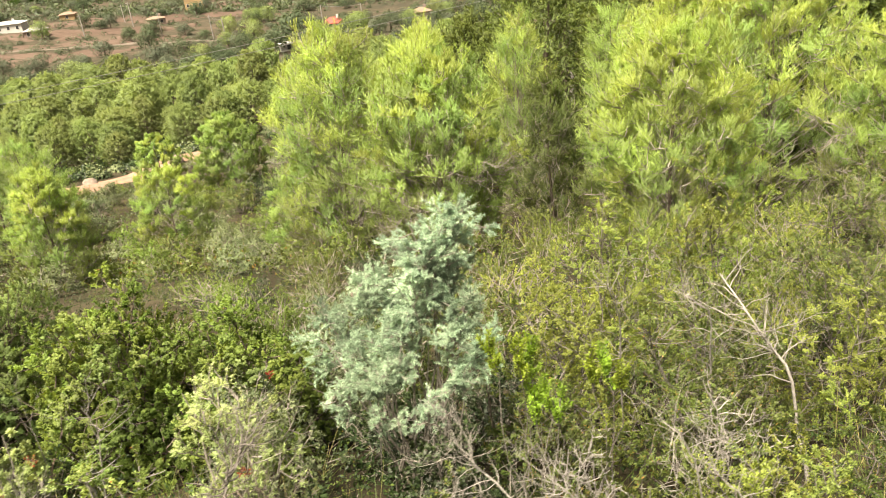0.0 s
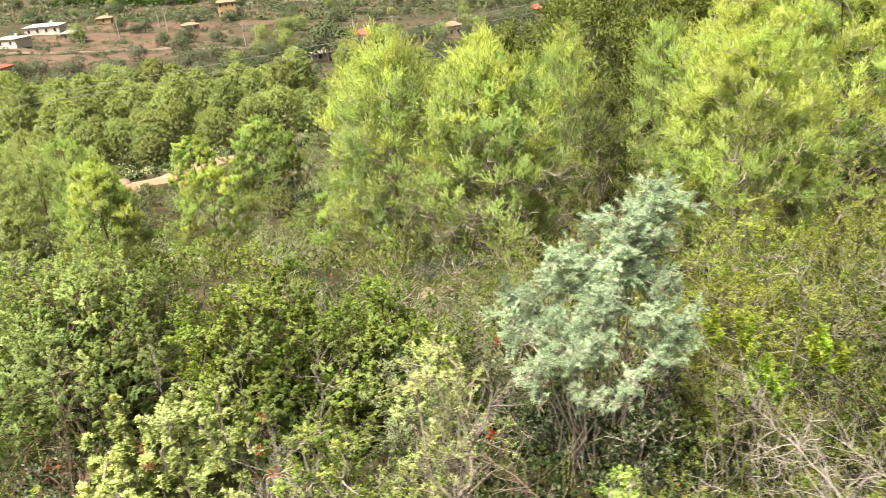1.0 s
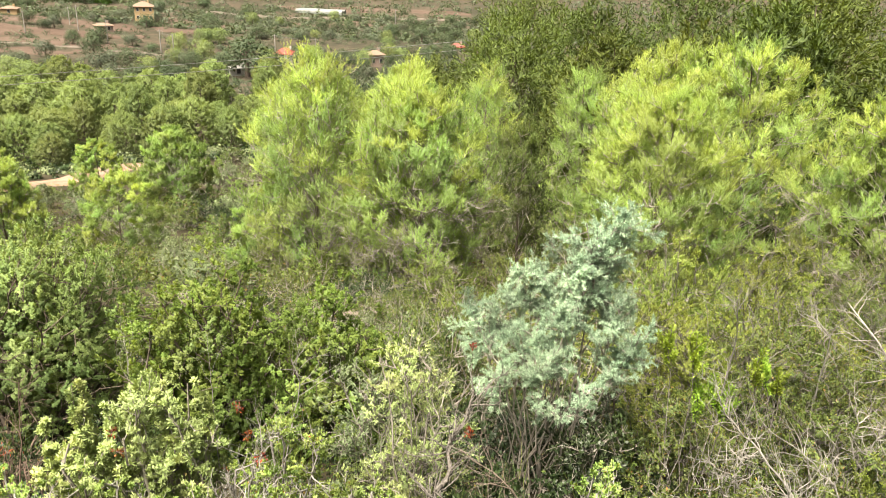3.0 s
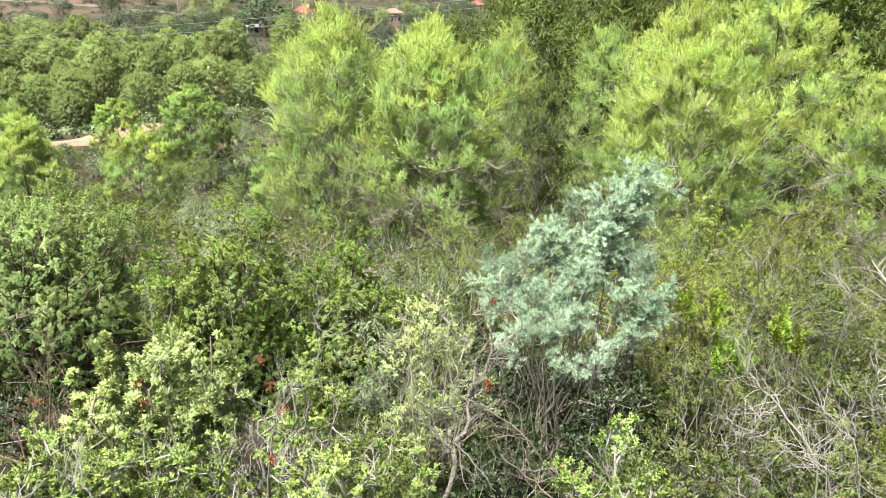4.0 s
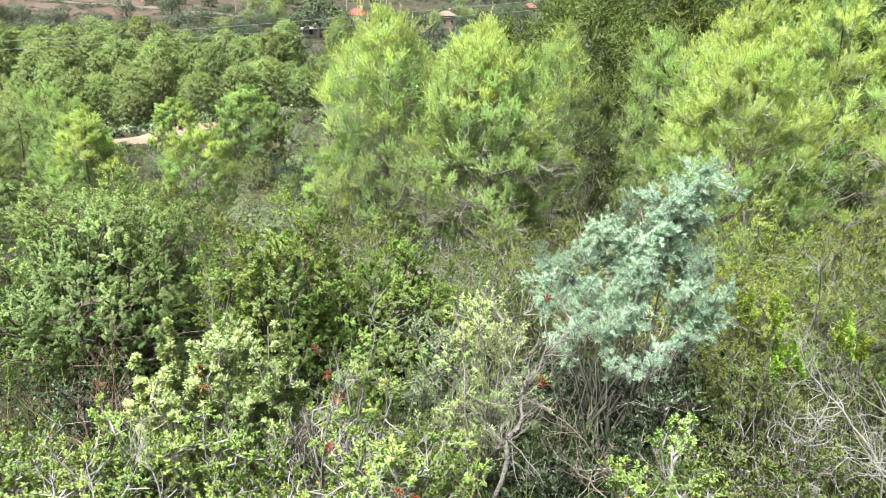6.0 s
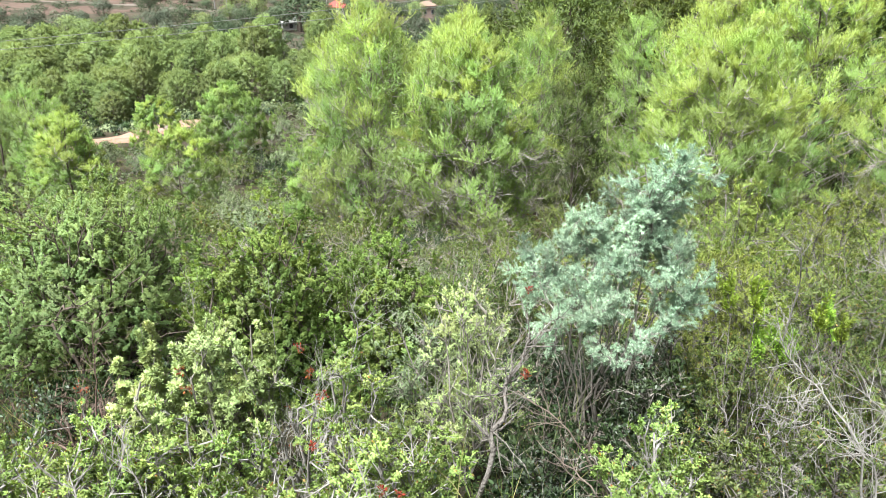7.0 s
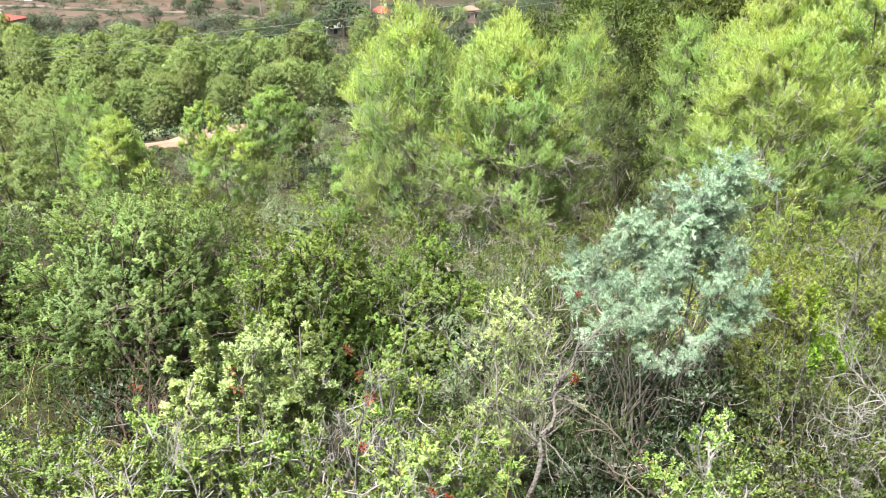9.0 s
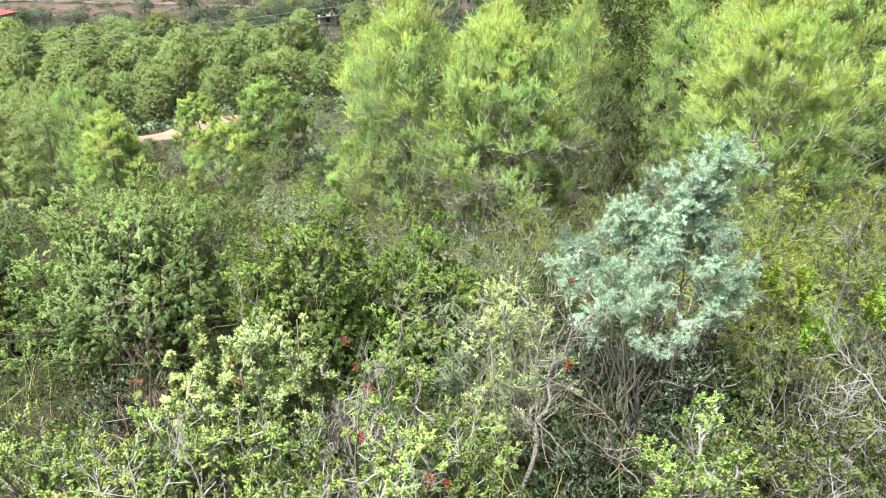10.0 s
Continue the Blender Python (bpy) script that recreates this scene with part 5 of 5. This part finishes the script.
strip("lane", "pale unpaved lane across the valley", "lane", [(-200, 232), (-140, 240), (-100, 250), (-60, 252), (-20, 262)], [2, 2, 2, 2, 2], ROADWAY, 0.4, 0.05)
strip("lane", "pale lane along the far fields", "lane", [(-100, 400), (-80, 398), (-50, 418), (-20, 424), (30, 430)], [5, 6, 6, 5, 4], ROADWAY, 0.5, 0.05)
strip("lane", "pale lane climbing the far hillside", "lane", [(-60, 560), (-20, 600), (30, 610), (90, 660)], [5, 8, 8, 6], ROADWAY, 0.6, 0.1)


def greenhouse(x, y, w, d, turn):
    root = thing("greenhouse", (x, y, float(ground_z(x, y)) - 0.2), "long low greenhouse with pale sheeting", "greenhouse", "greenhouses", turn=radians(turn))
    a = np.linspace(0, np.pi, 9)
    for j in range(3):
        n = 2
        V = np.array([[(u - 0.5) * w, (j - 1) * d / 3 + math.cos(t) * d / 6, 0.6 + math.sin(t) * 2.2] for u in np.linspace(0, 1, n) for t in a])
        F = np.array([[i, i + 1, i + 10, i + 9] for i in range(8)])
        part("sheeting", raw_mesh("sheeting", V, F, [PLASTIC], True), root)


for g in [(-205, 470, 40, 14, 4), (-150, 480, 36, 14, -4), (-45, 440, 26, 9, -12), (-180, 520, 60, 18, 2)]:
    greenhouse(*g)


def orchard():
    """Trimmed green orchard rows in the valley."""
    global rng
    rng = np.random.default_rng(500)
    for k, y in enumerate(np.arange(392, 452, 7.5)):
        n = 900
        x = rng.uniform(-215 + k * 2, -140 - k * 1.5, n)
        P = grow(np.stack([x, y + rng.normal(0, 0.9, n), ground_z(x, np.full(n, y))], -1), rng.normal(0, 0.4, (n, 3)) + np.array([0, 0, 1.0]), rng.uniform(1.0, 2.8, n), 4, 0.1, 0)
        V, F, _, _ = leaf_cards(P, np.arange(n), 4, 0.9, 0.6, t0=0.3, shape=3)
        tagged(new("orchard_row", raw_mesh("orchard_row", V, F, [CROP])), "trimmed green orchard row in the valley", "orchard row", "orchard rows", "stuff")


orchard()


def far_tree(h, r, mat, label, seed, wide=8):
    global rng
    rng = np.random.default_rng(seed)
    root = thing("valley_tree", (-60, 200, float(ground_z(-60, 200))), label, "tree", "valley trees")
    T = np.array([[[0, 0, -0.2], [0.05, 0, h * 0.3], [0, 0.08, h * 0.6]]])
    v, f = tubes(T, np.array([[0.05, 0.04, 0.02]]) * h, 6)
    part("trunk", raw_mesh("trunk", v, f, [BARK], True), root)
    c, rad = crown_lobes(wide, h * 0.8, r, 0.1, 0.42)
    c[:, 2] += h * 0.22
    s_ = np.repeat(np.array([[0, 0.04, h * 0.4]]), wide, 0)
    A = limbs_to(s_, c, np.zeros((wide, 3)))
    v, f = tubes(A, taper(wide, 7, 0.016 * h, 0.006 * h), 5)
    part("branchwork", raw_mesh("branchwork", v, f, [BARK], True), root)
    k = 240
    q = np.repeat(np.arange(wide), k)
    d = unit(rng.normal(size=(wide * k, 3)) + np.array([0, 0, 0.25]))
    mid = c[q] + d * (rad[q] * 1.25 * rng.uniform(0.7, 1.1, len(q)))[:, None]
    a = unit(np.cross(d, rng.normal(size=d.shape)))
    b = unit(np.cross(d, a) + d * rng.normal(0, 0.5, (len(q), 1)))
    sz = 0.055 * r * rng.uniform(0.6, 1.3, (len(q), 1))
    V = np.stack([mid + a * sz, mid - a * sz * 0.5 + b * sz * 0.8, mid - a * sz * 0.5 - b * sz * 0.8], 1).reshape(-1, 3)
    heart = unit(mid - np.array([0, 0, h * 0.35]))
    part("crown", raw_mesh("crown", V, np.arange(len(V)).reshape(-1, 3), [mat], True, None, np.repeat(unit(d + heart + rng.normal(0, 0.3, d.shape)), 3, 0)), root)
    return root


def valley_trees():
    protos = [far_tree(4.5, 2.2, HAZED_FAR_LEAF, "dark green broadleaf tree in the valley", 600), far_tree(3.6, 2.0, OLIVE_TREE, "grey-green olive tree in the valley", 601), far_tree(5.5, 2.4, HAZED_FAR_LEAF, "round dark tree among houses", 602), far_tree(2.6, 1.8, OLIVE_TREE, "low grey-green bush in the valley", 603), far_tree(5.0, 2.4, NEEDLE_MID, "light green tree in the valley", 604)]
    rg = np.random.default_rng(55)
    put = []
    while len(put) < 280:
        y = 150 + 260 * rg.uniform() ** 1.35
        x = rg.uniform(-0.66, 0.12) * y
        if noise.noise(Vector((x * 0.025, y * 0.02, 3.0))) < rg.uniform(-0.35, 0.15):
            continue
        if y < 330 and x < -62 - (y - 200) * 0.1 and rg.uniform() < 0.6:
            continue
        if abs(x + 0.2115 * y) < 4 and y < 206:
            continue
        put.append((x, y))
    for j, (x, y) in enumerate(put):
        k = protos[rg.choice(5, p=[0.3, 0.28, 0.14, 0.18, 0.1])]
        o = copy_thing(k, Matrix.LocRotScale((x, y, float(ground_z(x, y)) - 0.1), Euler((0, 0, rg.uniform(0, 6.28))), None))
        sc = rg.uniform(0.8, 1.5)
        o.scale = (sc, sc, sc * rg.uniform(0.85, 1.1))
    for k, (x, y) in zip(protos, [(-60, 200), (-52, 214), (-20, 215), (-30, 228), (-66, 230)]):
        k.location = (x, y, float(ground_z(x, y)) - 0.1)
    big = copy_thing(protos[2], pose(-40.5, 202, float(ground_z(-40.5, 202)) - 0.1))
    big.scale = (2.6, 2.6, 2.05)
    tagged(big, "large dark spreading tree above the pine wood")
    for x, y, sc in [(-46.5, 199, 1.5), (-28, 232, 1.4), (-12, 236, 1.3), (-5, 262, 1.3), (8, 215, 1.6), (3, 205, 1.5)]:
        o = copy_thing(protos[4 if sc < 1.45 else 0], pose(x, y, float(ground_z(x, y)) - 0.1))
        o.scale = (sc, sc, sc)


valley_trees()


def masses(x, y, r, h, k, size):
    """Domes of foliage at x, y with radius r and height h, each of k small leaf sprays; returns verts, faces and normals."""
    n = len(x)
    q = np.repeat(np.arange(n), k)
    d = unit(rng.normal(size=(n * k, 3)))
    d[:, 2] = np.abs(d[:, 2])
    lump = 1 + 0.22 * np.sin(d[:, 0] * 4 + q * 1.7) * np.cos(d[:, 1] * 5 + q * 0.9)
    reach = rng.uniform(0.7, 1.05, n * k) * lump
    mid = np.stack([x[q] + d[:, 0] * r[q] * reach, y[q] + d[:, 1] * r[q] * reach, ground_z(x, y)[q] + d[:, 2] * h[q] * reach], -1)
    a = unit(np.cross(d, rng.normal(size=d.shape)))
    b = unit(np.cross(d, a) + d * rng.normal(0, 0.5, (n * k, 1)))
    sz = (size[q] * rng.uniform(0.6, 1.3, n * k))[:, None]
    V = np.stack([mid + a * sz, mid - a * sz * 0.5 + b * sz * 0.8, mid - a * sz * 0.5 - b * sz * 0.8], 1)
    return V.reshape(-1, 3), np.arange(n * k * 3).reshape(-1, 3), np.repeat(unit(d + rng.normal(0, 0.25, d.shape)), 3, 0)


def far_scrub():
    """Scrub on the far hillside, too small and too many to count."""
    global rng
    rng = np.random.default_rng(650)
    n = 7500
    y = 330 + 1000 * rng.uniform(size=n) ** 1.5
    x = rng.uniform(-0.75, 0.75, n) * y
    r = rng.uniform(1.2, 3.6, n) * (0.7 + y / 1200)
    for i, m in enumerate((HAZED_FAR_LEAF, OLIVE_TREE)):
        g = (np.arange(n) % 5 < 3) == (i == 0)
        V, F, N = masses(x[g], y[g], r[g], r[g] * 0.9, 40, r[g] * 0.17)
        tagged(new("far_scrub", raw_mesh("far_scrub", V, F, [m], True, None, N)), ("dark" if i == 0 else "grey-green") + " scrub dotted over the far hillside", "scrub", kind="stuff")


far_scrub()


def valley_wood():
    """Scattered woods and hedges of the valley floor, too many to count."""
    global rng
    rng = np.random.default_rng(660)
    n = 7500
    y = 132 + 316 * rng.uniform(size=n) ** 1.3
    x = rng.uniform(-0.66, 0.2, n) * y
    thick = np.array([noise.noise(Vector((a * 0.03, b * 0.025, 7.0))) for a, b in zip(x, y)])
    open_land = (y > 195) & (y < 345) & (x < -60 - (y - 200) * 0.12)
    keep = (thick > rng.uniform(-0.4, 0.1, n)) & ~(open_land & (rng.uniform(size=n) < 0.58)) & ~((y > 385) & (x < -130))
    x, y = x[keep], y[keep]
    n = len(x)
    r = rng.uniform(0.7, 2.3, n) * rng.uniform(0.6, 1.0, n)
    r = np.where((np.abs(x + 0.2115 * y) < 4) & (y < 206), np.minimum(r, 0.8), r)
    for i, m in enumerate((HAZED_FAR_LEAF, OLIVE_TREE)):
        g = (np.arange(n) % 5 < 3) == (i == 0)
        V, F, N = masses(x[g], y[g], r[g], r[g] * 1.15, 90, 0.07 + r[g] * 0.075)
        tagged(new("valley_wood", raw_mesh("valley_wood", V, F, [m], True, None, N)), ("dark" if i == 0 else "grey-green") + " scattered woods and hedges on the valley floor", "woods", kind="stuff")


valley_wood()


def wood_understory():
    """Brush along the foot of the pine wood, too dense to count; the near-black part stands in for shade under the
    trees.
    """
    global rng
    rng = np.random.default_rng(670)
    n = 900
    y = rng.uniform(76, 106, n)
    x = rng.uniform(-0.62, -0.08, n) * y
    edge = 84 + 0.3 * np.clip(x + 42, -20, 18)
    keep = (y > edge) & (np.abs(x - np.interp(y, [50, 60, 74, 84, 93], [-58, -37, -38.5, -36, -29])) > 2.8)
    x, y = x[keep], y[keep]
    r = rng.uniform(0.4, 1.3, len(x))
    # first set: leaf colour carries the wood's shade; second: grey twiggy brush
    for i, m in enumerate((SHADE_DARKBUSH, GREYBUSH)):
        g = (np.arange(len(x)) % 3 < 2) == (i == 0)
        V, F, N = masses(x[g], y[g], r[g], r[g] * 0.9, 90, r[g] * 0.1 + 0.06)
        tagged(new("wood_understory", raw_mesh("wood_understory", V, F, [m], True, None, N)), ("dark green" if i == 0 else "grey twiggy") + " brush along the foot of the pine wood", "brush", kind="stuff")


wood_understory()


def pole(x, y, h):
    z = float(ground_z(x, y)) - 0.2
    root = thing("utility_pole", (x, y, z), "pale concrete utility pole with a crossarm", "utility pole", "utility poles")
    P = np.array([[[0, 0, 0], [0, 0, h * 0.5], [0, 0, h]]])
    v, f = tubes(P, np.array([[0.2, 0.17, 0.13]]), 8)
    part("shaft", raw_mesh("shaft", v, f, [CONCRETE], True), root)
    v, f = tubes(np.array([[[-0.8, 0, h - 0.5], [0, 0, h - 0.45], [0.8, 0, h - 0.5]]]), np.full((1, 3), 0.06), 6)
    part("crossarm", raw_mesh("crossarm", v, f, [CONCRETE], True), root)
    return Vector((x, y, z + h - 0.45))


tops = [pole(*p) for p in [(-120.3, 300, 9.5), (-128, 312, 7), (-79, 260, 8), (-69.3, 240, 8), (-43.5, 268, 8), (-30, 268, 8), (-4, 380, 9), (-130.4, 280, 8), (-100, 272, 8), (-46.6, 60, 9.2), (8.35, 57, 14.6)]]


def cable(a, b, sag, r=0.022):
    a, b = Vector(a), Vector(b)
    mid = (a + b) / 2
    root = new("power_cable")
    root.location = mid
    tagged(root, "thin grey power cable spanning the valley", "power cable", "power cables")
    t = np.linspace(0, 1, 25)
    P = np.array([a.lerp(b, float(u)) - mid - Vector((0, 0, sag * 4 * u * (1 - u))) for u in t])[None]
    v, f = tubes(P, np.full((1, 25), r), 5)
    part("wire", raw_mesh("wire", v, f, [CABLE], True), root)


for j in range(3):
    o = Vector((-0.8 + 0.8 * j, 0, 0))
    cable(tops[4] + o, tops[5] + o, 0.4)
    cable(tops[3] + o, tops[2] + o, 0.5)
for drop in (0.0, -0.62):
    cable(tops[9] + Vector((0, 0, drop)), tops[10] + Vector((0, 0, drop)), 0.3, 0.019)
